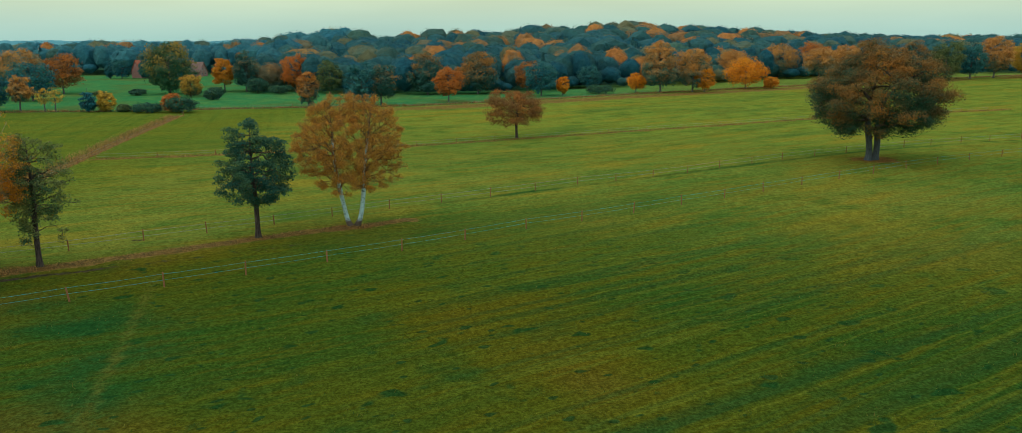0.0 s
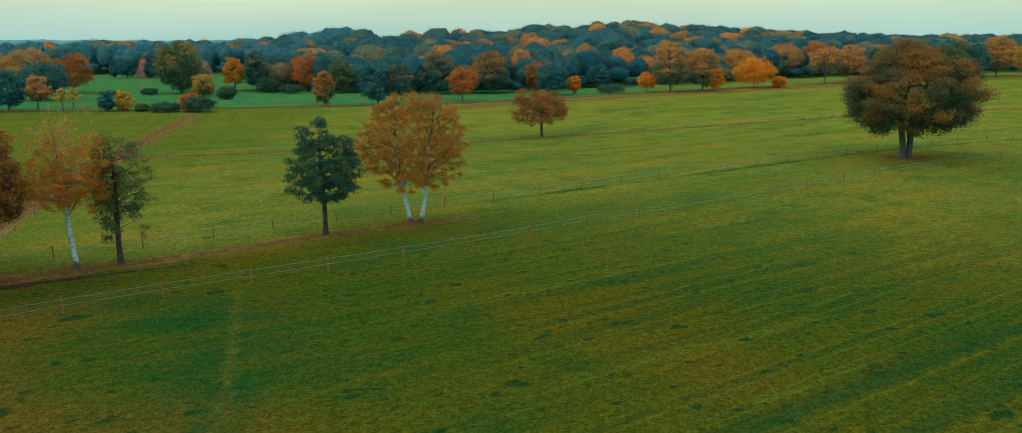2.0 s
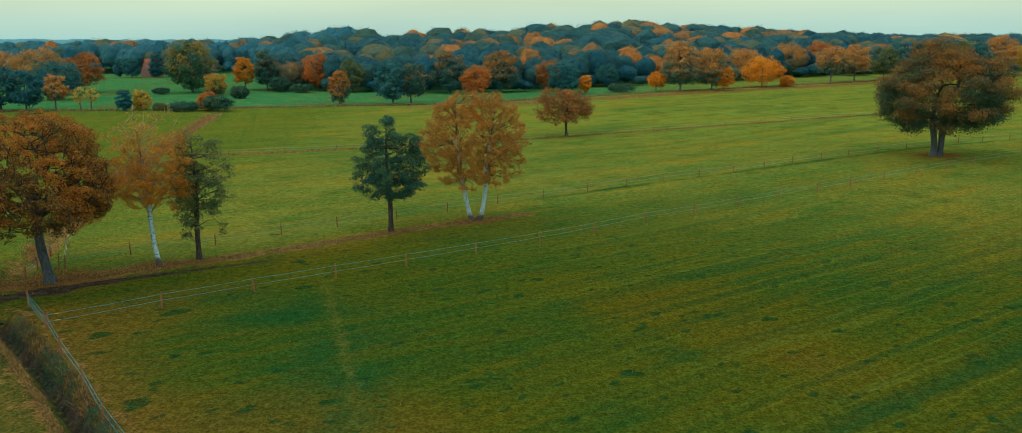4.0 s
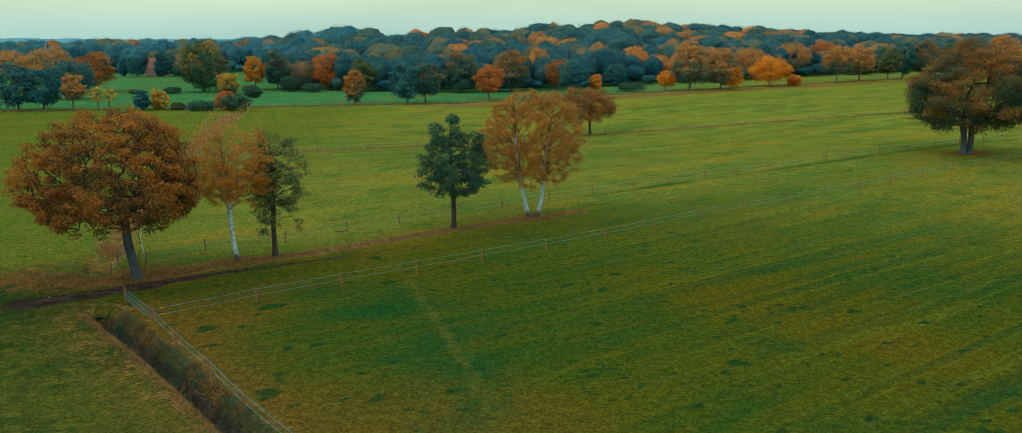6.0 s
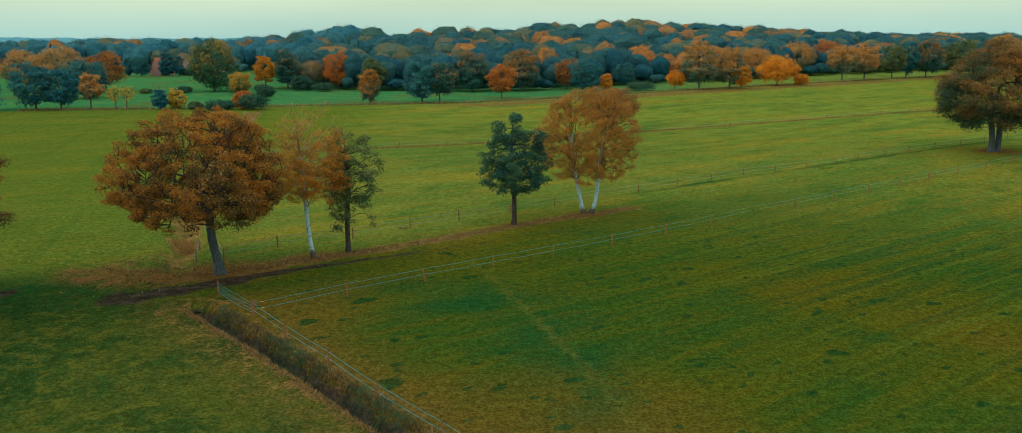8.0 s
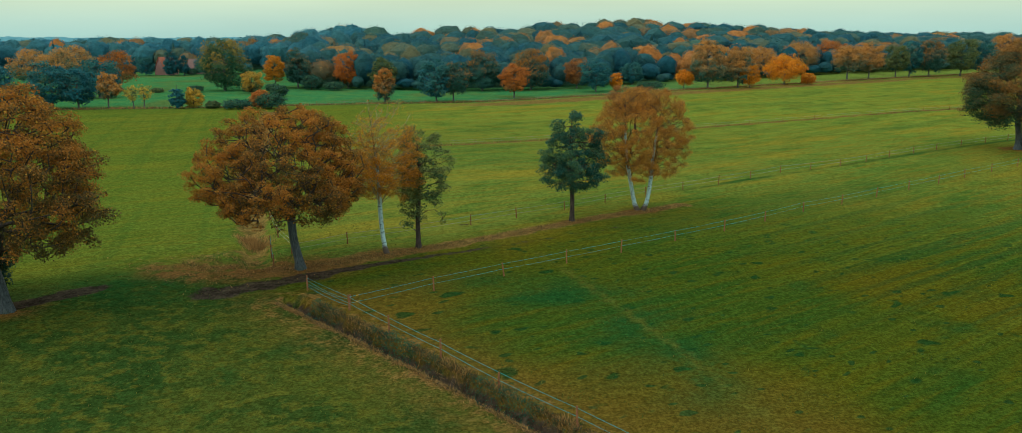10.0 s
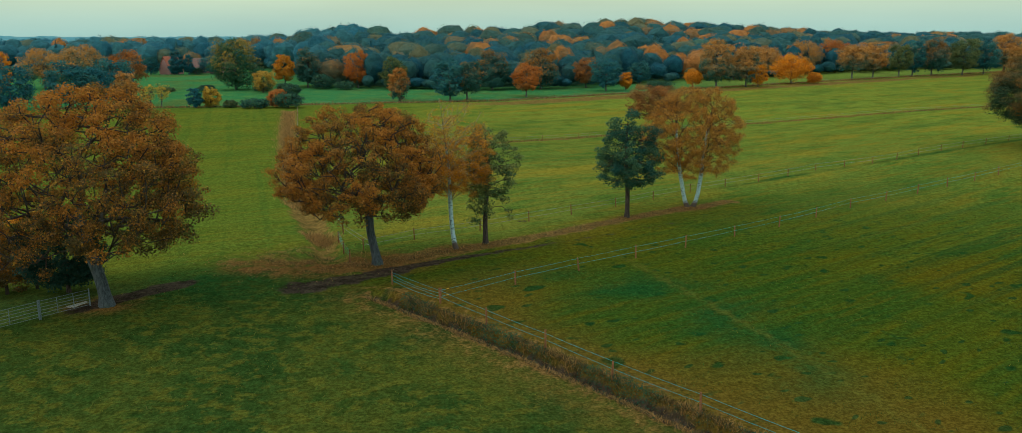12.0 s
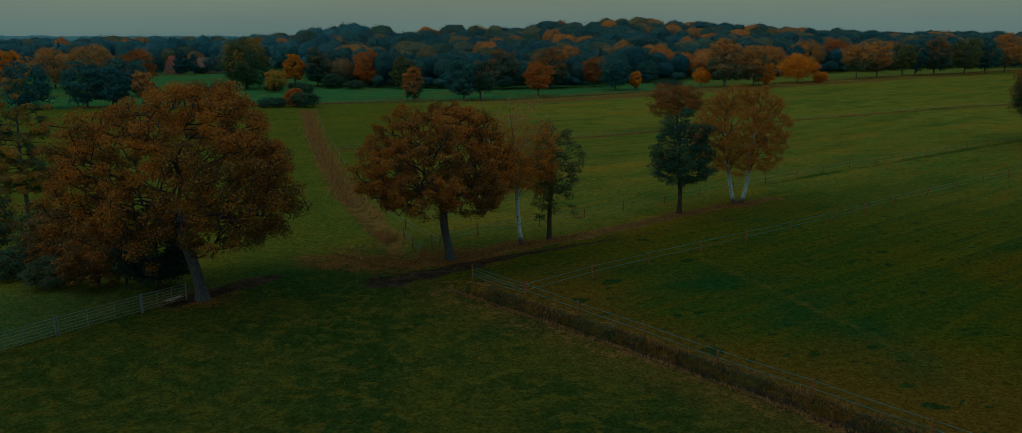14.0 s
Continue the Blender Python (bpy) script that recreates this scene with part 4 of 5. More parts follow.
# trees along the field boundary and beyond it: place, height, half-widths, crown's foot, leaves, kind
FIELD_TREES = [
    ("maple_tree", "round-headed tree with red-brown leaves on the boundary", -20.0, 263.0, 11.4, 5.6, 5.8, 2.2, RED, 0.6),
    ("maple_tree", "narrow tree with orange top above dark undergrowth", -60.0, 244.3, 10.8, 4.3, 3.9, 0.8, BRONZE_GREEN, 0.62),
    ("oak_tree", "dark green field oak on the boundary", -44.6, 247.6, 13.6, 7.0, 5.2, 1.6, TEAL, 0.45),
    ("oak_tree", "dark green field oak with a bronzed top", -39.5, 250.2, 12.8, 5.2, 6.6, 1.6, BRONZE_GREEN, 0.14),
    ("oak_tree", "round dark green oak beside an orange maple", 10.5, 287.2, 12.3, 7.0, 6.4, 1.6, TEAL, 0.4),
    ("maple_tree", "small bright orange maple beside a dark oak", 18.0, 289.3, 6.8, 2.9, 2.9, 1.0, ORANGE, 0.5),
    ("maple_tree", "small leaning bright orange maple on the boundary", 44.9, 297.6, 7.4, 3.9, 4.3, 1.6, ORANGE, 0.5),
    ("beech_tree", "tall orange-brown beech in a close group", 53.5, 296.5, 19.3, 8.6, 7.4, 2.2, RUSSET_LOW, 0.46),
    ("beech_tree", "orange-brown beech at the edge of a close group", 65.5, 298.5, 16.2, 6.6, 7.2, 2.0, RUSSET_LOW, 0.50),
    ("beech_tree", "low orange beech in a close group", 69.5, 297.0, 9.0, 4.0, 4.2, 1.0, ORANGE, 0.35),
    ("maple_tree", "wide bright orange maple on the boundary", 89.0, 314.0, 11.9, 10.4, 8.6, 2.2, ORANGE, 0.55),
    ("shrub", "low orange bush on the boundary", 99.5, 317.0, 4.6, 3.6, 3.8, 0.2, ORANGE, 0.3),
    ("beech_tree", "tall tree with a bare trunk and orange leaves", 126.5, 341.0, 16.7, 8.0, 8.0, 4.2, RUSSET_LOW, 0.59),
    ("beech_tree", "tall tree with amber leaves in the boundary row", 140.4, 350.5, 16.1, 7.2, 7.2, 4.0, RUSSET_LOW, 0.64),
    ("oak_tree", "green tree in the boundary row", 158.5, 362.0, 15.4, 6.0, 6.4, 3.0, SEDGE, 0.5),
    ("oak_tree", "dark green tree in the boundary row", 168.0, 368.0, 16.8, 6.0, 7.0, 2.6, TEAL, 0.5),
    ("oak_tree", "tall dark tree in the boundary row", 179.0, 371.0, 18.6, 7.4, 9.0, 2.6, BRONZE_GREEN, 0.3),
    ("oak_tree", "tall green tree in the boundary row", 196.4, 375.0, 18.2, 8.0, 9.0, 2.6, SEDGE, 0.5),
    ("oak_tree", "tall dark oak near the end of the boundary row", 212.0, 383.0, 18.0, 8.0, 8.0, 2.6, TEAL, 0.5),
    ("beech_tree", "tall amber tree near the end of the boundary row", 227.6, 391.2, 20.4, 8.4, 8.8, 4.0, RUSSET_LOW, 0.69),
    ("beech_tree", "amber tree at the far end of the boundary row", 246.0, 398.0, 17.0, 8.4, 8.0, 3.0, YELLOW, 0.4),
    ("beech_tree", "broad brown beech in the copse by the far ditch", -176.8, 300.0, 16.7, 13.6, 9.0, 3.0, RUSSET_LOW, 0.46),
    ("beech_tree", "brown beech at the edge of the copse", -162.0, 299.0, 14.6, 8.6, 8.2, 3.0, RED, 0.35),
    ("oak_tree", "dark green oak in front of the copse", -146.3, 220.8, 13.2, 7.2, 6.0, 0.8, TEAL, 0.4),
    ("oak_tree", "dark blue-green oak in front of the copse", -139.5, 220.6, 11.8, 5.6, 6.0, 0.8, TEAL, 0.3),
    ("maple_tree", "slim orange-brown tree on the far bank", -131.5, 220.2, 10.0, 2.8, 4.2, 3.0, RUSSET_LOW, 0.64),
    ("birch_tree", "thin leaning birch with sparse yellow leaves", -124.7, 220.0, 6.9, 3.2, 1.6, 2.4, YELLOW, 0.5),
    ("birch_tree", "thin birch with sparse yellow leaves", -122.0, 220.0, 7.1, 1.4, 3.0, 2.4, YELLOW, 0.5),
    ("spruce_tree", "small dark conifer on the far bank", -112.9, 219.8, 6.9, 2.7, 2.5, 0.3, TEAL, 0.2),
    ("shrub", "tall yellow bush beside a dark conifer", -109.6, 222.0, 5.9, 2.2, 3.6, 0.3, YELLOW, 0.4),
    ("shrub", "dark leafy bush at the end of the far ditch", -88.0, 219.5, 4.6, 5.0, 4.6, 0.2, GREEN, 0.4),
    ("shrub", "orange-topped bush beside dark bushes", -91.5, 221.5, 5.4, 3.0, 3.4, 0.3, RED, 0.6),
    ("shrub", "low dark hedge bush on the far bank", -97.0, 219.0, 2.8, 4.6, 4.6, 0.1, GREEN, 0.3),
    ("lime_tree", "big yellow-green lime with a golden top", -123.3, 298.8, 19.9, 11.0, 10.6, 1.0, LIME, 0.22),
    ("maple_tree", "orange tree between two dark trees", -108.5, 313.0, 13.2, 5.0, 4.6, 2.2, ORANGE, 0.2),
    ("oak_tree", "dark green tree behind an orange one", -99.6, 311.0, 15.4, 5.6, 6.6, 1.8, BRONZE_GREEN, 0.1),
    ("maple_tree", "tree with a round orange crown beyond the field", -80.6, 310.2, 14.3, 6.2, 5.8, 2.0, RED, 0.75),
    ("shrub", "tall yellow-green bush beneath a lime", -109.5, 282.0, 8.4, 4.2, 4.8, 0.6, LIME, 0.7),
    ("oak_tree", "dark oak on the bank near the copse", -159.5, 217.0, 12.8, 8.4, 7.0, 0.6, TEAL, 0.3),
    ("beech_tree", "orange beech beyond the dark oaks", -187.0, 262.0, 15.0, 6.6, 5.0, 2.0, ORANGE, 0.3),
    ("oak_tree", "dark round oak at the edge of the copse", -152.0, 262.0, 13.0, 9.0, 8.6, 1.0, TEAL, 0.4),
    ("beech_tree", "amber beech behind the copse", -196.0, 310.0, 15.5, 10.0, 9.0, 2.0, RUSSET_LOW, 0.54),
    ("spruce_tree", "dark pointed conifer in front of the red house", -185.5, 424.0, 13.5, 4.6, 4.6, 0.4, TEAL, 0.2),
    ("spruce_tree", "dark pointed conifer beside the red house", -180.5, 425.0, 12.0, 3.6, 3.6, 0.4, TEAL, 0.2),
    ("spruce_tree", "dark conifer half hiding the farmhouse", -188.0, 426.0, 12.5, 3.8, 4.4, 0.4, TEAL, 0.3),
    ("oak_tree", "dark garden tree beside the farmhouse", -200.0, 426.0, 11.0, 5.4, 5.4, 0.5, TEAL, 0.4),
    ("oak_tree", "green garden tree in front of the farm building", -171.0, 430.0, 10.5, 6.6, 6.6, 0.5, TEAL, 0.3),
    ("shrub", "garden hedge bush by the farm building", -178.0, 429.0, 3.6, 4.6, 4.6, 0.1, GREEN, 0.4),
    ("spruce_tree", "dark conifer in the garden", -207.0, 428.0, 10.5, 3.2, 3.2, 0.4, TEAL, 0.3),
    ("oak_tree", "green tree standing in front of the woods", -66.0, 301.0, 12.5, 6.0, 6.0, 1.2, SEDGE, 0.4),
    ("oak_tree", "dark green oak in front of the woods", -30.0, 297.0, 15.0, 8.0, 8.0, 1.2, BRONZE_GREEN, 0.2),
    ("oak_tree", "tall oak with a bronzed top in front of the woods", -12.0, 299.0, 16.0, 8.5, 8.0, 1.2, BRONZE_GREEN, 0.42),
    ("maple_tree", "brown tree in front of the woods", 6.0, 306.0, 12.5, 6.0, 6.0, 1.2, RED, 0.3),
    ("oak_tree", "dark green tree behind the boundary", 31.0, 326.0, 9.5, 5.5, 5.0, 0.8, TEAL, 0.5),
    ("beech_tree", "orange-brown tree behind the close group", 76.0, 345.0, 16.0, 8.0, 8.0, 2.0, RUSSET_LOW, 0.59),
    ("beech_tree", "wide orange-brown tree behind the orange maple", 100.0, 372.0, 15.5, 9.0, 9.0, 2.0, RUSSET_LOW, 0.69),
    ("beech_tree", "wide brown tree behind the boundary row", 128.0, 398.0, 17.0, 11.0, 11.0, 2.0, RUSSET_LOW, 0.54),
    ("beech_tree", "red-brown tree behind the boundary row", 150.0, 412.0, 17.0, 9.0, 9.0, 2.0, RED, 0.7),
    ("shrub", "dark rounded bush on the boundary", 31.5, 294.5, 3.4, 6.0, 6.0, 0.1, GREEN, 0.4),
    ("shrub", "dark bush in the far meadow", -97.0, 268.0, 4.0, 3.4, 3.4, 0.1, GREEN, 0.4),
    ("shrub", "small dark bush on the far bank", -104.0, 221.0, 2.2, 2.2, 2.2, 0.1, SEDGE, 0.3),
    ("shrub", "dark bush at the foot of the far trees", -93.0, 303.0, 6.0, 5.0, 6.0, 0.2, GREEN, 0.3),
    ("shrub", "low dark bush under the lime", -131.0, 290.0, 2.6, 3.4, 3.0, 0.1, GREEN, 0.4),
    ("shrub", "low hedge bush in the far meadow", -112.0, 291.0, 2.4, 3.6, 3.2, 0.1, GREEN, 0.3),
    ("shrub", "low hedge bush beside an orange tree", -104.5, 292.0, 3.2, 3.2, 3.6, 0.1, GREEN, 0.5),
    ("shrub", "low hedge bush near the woods", -84.0, 299.0, 3.4, 4.4, 4.0, 0.1, GREEN, 0.4),
    ("shrub", "small leafless bush on the meadow bank", -143.0, 287.0, 1.8, 2.6, 2.2, 0.1, SEDGE, 0.4),
]
for k, (name, label, x, y, h, a, b, foot, leaves, tone) in enumerate(FIELD_TREES):
    shrub, thin, cone = name == "shrub", name == "birch_tree", name == "spruce_tree"
    size = (a + b) * h
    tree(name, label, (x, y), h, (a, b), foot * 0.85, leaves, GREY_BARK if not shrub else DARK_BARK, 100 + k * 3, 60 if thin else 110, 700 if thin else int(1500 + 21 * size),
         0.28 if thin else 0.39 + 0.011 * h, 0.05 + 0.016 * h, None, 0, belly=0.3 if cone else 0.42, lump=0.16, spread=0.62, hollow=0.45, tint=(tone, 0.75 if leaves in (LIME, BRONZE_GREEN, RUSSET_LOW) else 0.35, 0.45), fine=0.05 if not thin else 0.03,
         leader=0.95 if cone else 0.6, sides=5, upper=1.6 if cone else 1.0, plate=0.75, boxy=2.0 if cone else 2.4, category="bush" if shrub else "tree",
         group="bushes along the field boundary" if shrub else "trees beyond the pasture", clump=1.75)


# ---- woods behind the fields ----
def ball_of(level):
    bm = bmesh.new()
    bmesh.ops.create_icosphere(bm, subdivisions=level, radius=1.0)
    out = np.array([v.co for v in bm.verts]), np.array([[v.index for v in f.verts] for f in bm.faces])
    bm.free()
    return out


CORE = ball_of(2)


def woods(name, label, spots, leaves, seed, size):
    """Woodland trees: a rough core deep inside a lobed crown of many sprays of leaves."""
    rng = np.random.default_rng(seed)
    vs, fs, ts, base = [], [], [], 0
    for x, y, h, w, cone, full, deep in spots:
        z0 = lift(x, y)
        tone = rng.uniform(0, 1)
        cards = 1000 if full else 260 if deep and x > -105 else 200 if deep else 480
        k = 18
        q = rng.normal(size=(k, 3)) + [0, 0, 0.3]
        q /= np.linalg.norm(q, axis=1, keepdims=True)
        swell, hue = rng.uniform(0.4, 1.0, k), rng.normal(0, 0.12, k)
        zc, reach = (0.30, 0.30) if cone else (0.52, 0.50)

        def crown(d, share):
            near = np.exp((d @ q.T - 1) * 7.0) * swell[None]
            r = (0.70 + 0.30 * near.max(axis=1)) * share
            up = np.where(d[:, 2] > 0, h * (1 - zc), h * reach)
            wide = w * (0.55 * (1 - 0.9 * np.maximum(d[:, 2], 0)) if cone else 1.0)
            return np.stack([d[:, 0] * wide * r, d[:, 1] * wide * r, h * zc + d[:, 2] * up * r], 1), hue[near.argmax(axis=1)]

        d = rng.normal(size=(cards, 3))
        if deep:
            d[:, 2] = np.abs(d[:, 2]) * 1.2 - 0.15
        elif not full:
            d[:, 2] = np.where(rng.uniform(0, 1, cards) < 0.6, np.abs(d[:, 2]), d[:, 2])
        d /= np.linalg.norm(d, axis=1, keepdims=True)
        c, own = crown(d, rng.uniform(0.86, 0.94, cards))
        c[:, 2] = np.maximum(c[:, 2], 0.3)
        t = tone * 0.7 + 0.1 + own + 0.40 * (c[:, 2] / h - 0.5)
        ball_v, ball_f = CORE
        v, own = crown(ball_v, rng.uniform(0.80, 0.92, len(ball_v)))
        v[:, 2] = np.maximum(v[:, 2], 0.2)
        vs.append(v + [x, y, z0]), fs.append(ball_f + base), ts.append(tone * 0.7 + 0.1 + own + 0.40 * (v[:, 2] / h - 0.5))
        base += len(v)
        v, f = leaf_cards(rng, c + [x, y, z0], size * (0.78 if full else 1.05 if deep else 0.9), d + [0, 0, 0.1], 1.0, 0.2)
        f = np.concatenate([f[:, [0, 1, 2]], f[:, [0, 2, 3]]])
        vs.append(v), fs.append(f + base), ts.append(np.repeat(t, 4))
        base += len(v)
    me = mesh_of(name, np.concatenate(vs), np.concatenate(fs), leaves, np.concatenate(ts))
    return tagged(new(name, me), label, "woodland", kind="stuff")


rng = np.random.default_rng(5)
cool, blue, bronze, warm = [], [], [], []
for gap, step in [(-6, 6.5), (0, 8.0), (11, 9.5), (24, 10.5), (40, 9), (58, 9), (78, 9), (99, 9.5), (121, 9.5), (144, 9.5), (168, 9.5), (193, 9.5), (219, 10)]:
    x = -390.0 if gap < 90 else -200.0
    while x < 400:
        y = float(np.interp(x, [p[0] for p in EDGE], [p[1] for p in EDGE])) + gap + rng.uniform(-5, 5)
        h = rng.uniform(12, 17) + (2.0 if gap > 30 else 0) + (4.0 if x < -105 else 2.4 * float(1 - smooth(x, 40, 110)) if gap > 70 else 0)
        if gap < 5:
            h *= rng.uniform(0.65, 1.0)
        if gap < 0:
            h = rng.uniform(3.6, 7.5)
        cone = rng.uniform() < 0.06 and gap >= 0
        w = rng.uniform(5.4, 9.6) * (h / 17) ** 0.5
        # autumn colour comes in drifts of neighbouring trees
        drift = float(wobble(x, y, 22.0, 2.6)) + (0.30 if gap > 120 and -40 < x < 200 else 0.0) + rng.normal(0, 0.22)
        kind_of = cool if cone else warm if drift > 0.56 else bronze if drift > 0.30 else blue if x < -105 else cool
        if gap < 0 and kind_of is warm:
            kind_of = bronze
        if gap > 50:
            w *= 1.4
        kind_of.append((x + rng.uniform(-3, 3), y, h, w, cone, 0 <= gap < 20, gap > 50))
        x += step * rng.uniform(0.75, 1.3)
woods("mixed_wood", "mixed woodland on a low hill, tinted blue-green for haze", cool, WOOD, 61, 0.85)
woods("hazy_wood", "far woodland on the plain, tinted blue-green for haze", blue, WOOD_HAZY, 63, 0.85)
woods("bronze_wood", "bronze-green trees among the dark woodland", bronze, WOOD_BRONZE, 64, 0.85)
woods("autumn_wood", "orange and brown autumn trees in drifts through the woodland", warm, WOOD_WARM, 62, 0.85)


def ridge():
    """Low wooded hills on the horizon all round, with haze put into their colour."""
    rng = np.random.default_rng(9)
    n = 1400
    ang = np.linspace(0, 2 * math.pi, n, endpoint=False)
    west = np.exp(-((np.mod(ang - math.radians(115) + math.pi, 2 * math.pi) - math.pi) / 0.35) ** 2)
    top = 17 + 13 * west + 3 * np.sin(ang * 9) + 1.2 * np.sin(ang * 31) + 1.2 * np.sin(ang * 143) + rng.uniform(-1.6, 1.6, n)
    rows = []
    for radius, f in ((3300, 0.0), (3500, 0.85), (3650, 1.0), (4300, 0.7)):
        rows.append(np.stack([np.cos(ang) * radius, np.sin(ang) * radius, top * f - 1.0], 1))
    v = np.concatenate(rows)
    i = np.arange(n)
    j = (i + 1) % n
    f = np.concatenate([np.stack([i + k * n, j + k * n, j + (k + 1) * n, i + (k + 1) * n], 1) for k in range(3)])
    mat = plain("haze_tinted_hills", (0.07, 0.24, 0.29), (0.09, 0.28, 0.32), 0.02, 1.0, 0, 0.0)
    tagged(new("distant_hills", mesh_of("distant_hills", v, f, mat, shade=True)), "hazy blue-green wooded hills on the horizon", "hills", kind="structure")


ridge()


# ---- fences ----
def post_mesh(h, r):
    bm = bmesh.new()
    bmesh.ops.create_cone(bm, cap_ends=True, segments=7, radius1=r * 1.08, radius2=r * 0.92, depth=h)
    bmesh.ops.translate(bm, verts=bm.verts, vec=(0, 0, h / 2 - 0.15))
    top = [e for e in bm.edges if all(v.co.z > h - 0.16 for v in e.verts)]
    bmesh.ops.bevel(bm, geom=top, offset=r * 0.3, segments=1, affect="EDGES")
    me = bpy.data.meshes.new("post")
    bm.to_mesh(me)
    bm.free()
    me.materials.append(POST)
    return me


def strand(points, radius, material, name, parent, sag=0.05):
    """A rope or wire slung from point to point."""
    a = []
    for p, q in zip(points, points[1:]):
        p, q = np.array(p), np.array(q)
        for k in range(4):
            f = k / 4
            a.append(p + (q - p) * f - np.array([0, 0, sag * 4 * f * (1 - f)]))
    a.append(np.array(points[-1]))
    a = np.array(a)
    way = np.gradient(a, axis=0)
    way /= np.linalg.norm(way, axis=1, keepdims=True)
    side = np.cross(way, [0, 0, 1.0])
    side /= np.linalg.norm(side, axis=1, keepdims=True)
    up = np.cross(side, way)
    sides, n = 5, len(a)
    turn = np.arange(sides) * 2 * math.pi / sides
    v = (a[:, None] + radius * (np.cos(turn)[None, :, None] * side[:, None] + np.sin(turn)[None, :, None] * up[:, None])).reshape(-1, 3)
    i, j = np.arange(sides), (np.arange(sides) + 1) % sides
    f = (np.stack([i, j, j + sides, i + sides], 1)[None] + (np.arange(n - 1) * sides)[:, None, None]).reshape(-1, 4)
    return piece(name, mesh_of(name, v, f, material, shade=True), parent)


def fence(name, label, line, heights, h=1.25, r=0.06, material=ROPE, strand_radius=0.010, seed=1, sag=0.025):
    rng = np.random.default_rng(seed)
    thing = root(name, label, "fence")
    me = post_mesh(h, r)
    tops = []
    for x, y in line:
        ob = new("post", me)
        ob.parent = thing
        lean = rng.normal(0, 2.2, 2)
        k = rng.uniform(0.9, 1.08)
        ob.matrix_basis = pose(x, y, lift(x, y), lean[0], lean[1], rng.uniform(0, 360)) @ Matrix.Diagonal((1, 1, k, 1))
        tops.append((x, y, lift(x, y)))
    for z in heights:
        strand([(x, y, g + z + rng.uniform(-0.03, 0.03)) for x, y, g in tops], strand_radius, material, "strand", thing, sag)
    return thing


def spaced(line, gap):
    """Points every gap metres or so along a polyline."""
    out, left = [line[0]], gap
    for (ax, ay), (bx, by) in zip(line, line[1:]):
        size = math.hypot(bx - ax, by - ay)
        at = left
        while at < size:
            out.append((ax + (bx - ax) * at / size, ay + (by - ay) * at / size))
            at += gap
        left = at - size
    return out


fence("field_fence", "wooden posts with two pale blue ropes along the mown field", NEAR_FENCE, (0.98, 0.55), seed=3)
fence("ditch_fence", "wooden posts with two pale blue ropes along the ditch", [(-45.8, 51.9), (-42.1, 47.3), (-39.0, 43.0), (-35.6, 38.6), (-32.4, 34.1), (-28.8, 29.6), (-25.2, 25.0), (-21.6, 20.4), (-18.0, 15.8)],
      (0.98, 0.55), seed=4)
FAR_FENCE = [(-49.2, 62.5), (-45.0, 66.2), (-38.9, 69.6), (-33.9, 73.2), (-29.2, 76.3), (-23.8, 80.0), (-18.8, 83.8), (-13.4, 87.8), (-8.0, 91.4), (-2.5, 95.0), (2.9, 98.8), (8.4, 102.8),
             (13.6, 105.2), (18.8, 107.4), (24.0, 110.4), (29.2, 113.8), (34.7, 117.0), (40, 120), (46, 123.3), (52, 126.4), (58, 129.6), (64, 132.8), (70, 136), (77, 139.6), (84, 143.2), (92, 147.2)]
fence("pasture_fence", "thin wooden posts with dull wires along the cow pasture", FAR_FENCE, (0.95, 0.5), material=WIRE, strand_radius=0.014, r=0.055, seed=6)
fence("cross_fence", "low posts and wire across the pasture beside a dry ditch", spaced(CROSS, 9.0), (0.85, 0.45), h=1.15, material=WIRE, strand_radius=0.014, r=0.055, seed=7)
fence("ditch_bank_fence", "wire fence along the bank of the dry ditch", spaced([(-48.5, 62.0), (-52.5, 70.5), (-56.5, 83.4), (-64.0, 114.1), (-74.0, 160.3), (-84.0, 211.3)], 8.0), (0.9, 0.5), material=WIRE, strand_radius=0.012, seed=8)
fence("boundary_fence", "low posts and wire along the far field boundary", spaced([(x, y + 2.5) for x, y in BOUNDARY[2:]], 8.0), (0.9, 0.5), material=WIRE, strand_radius=0.012, r=0.055, seed=9)


# ---- gate beside the large oak ----
def rod(a, b, radius, sides=8):
    v, f = tubes([a], [b], np.array([radius]), np.array([radius]), sides)
    bm = bmesh.new()
    vs = [bm.verts.new(p) for p in v]
    for q in f:
        bm.faces.new([vs[i] for i in q])
    for ring in (vs[:sides][::-1], vs[sides:]):
        bm.faces.new(ring)
    return bm


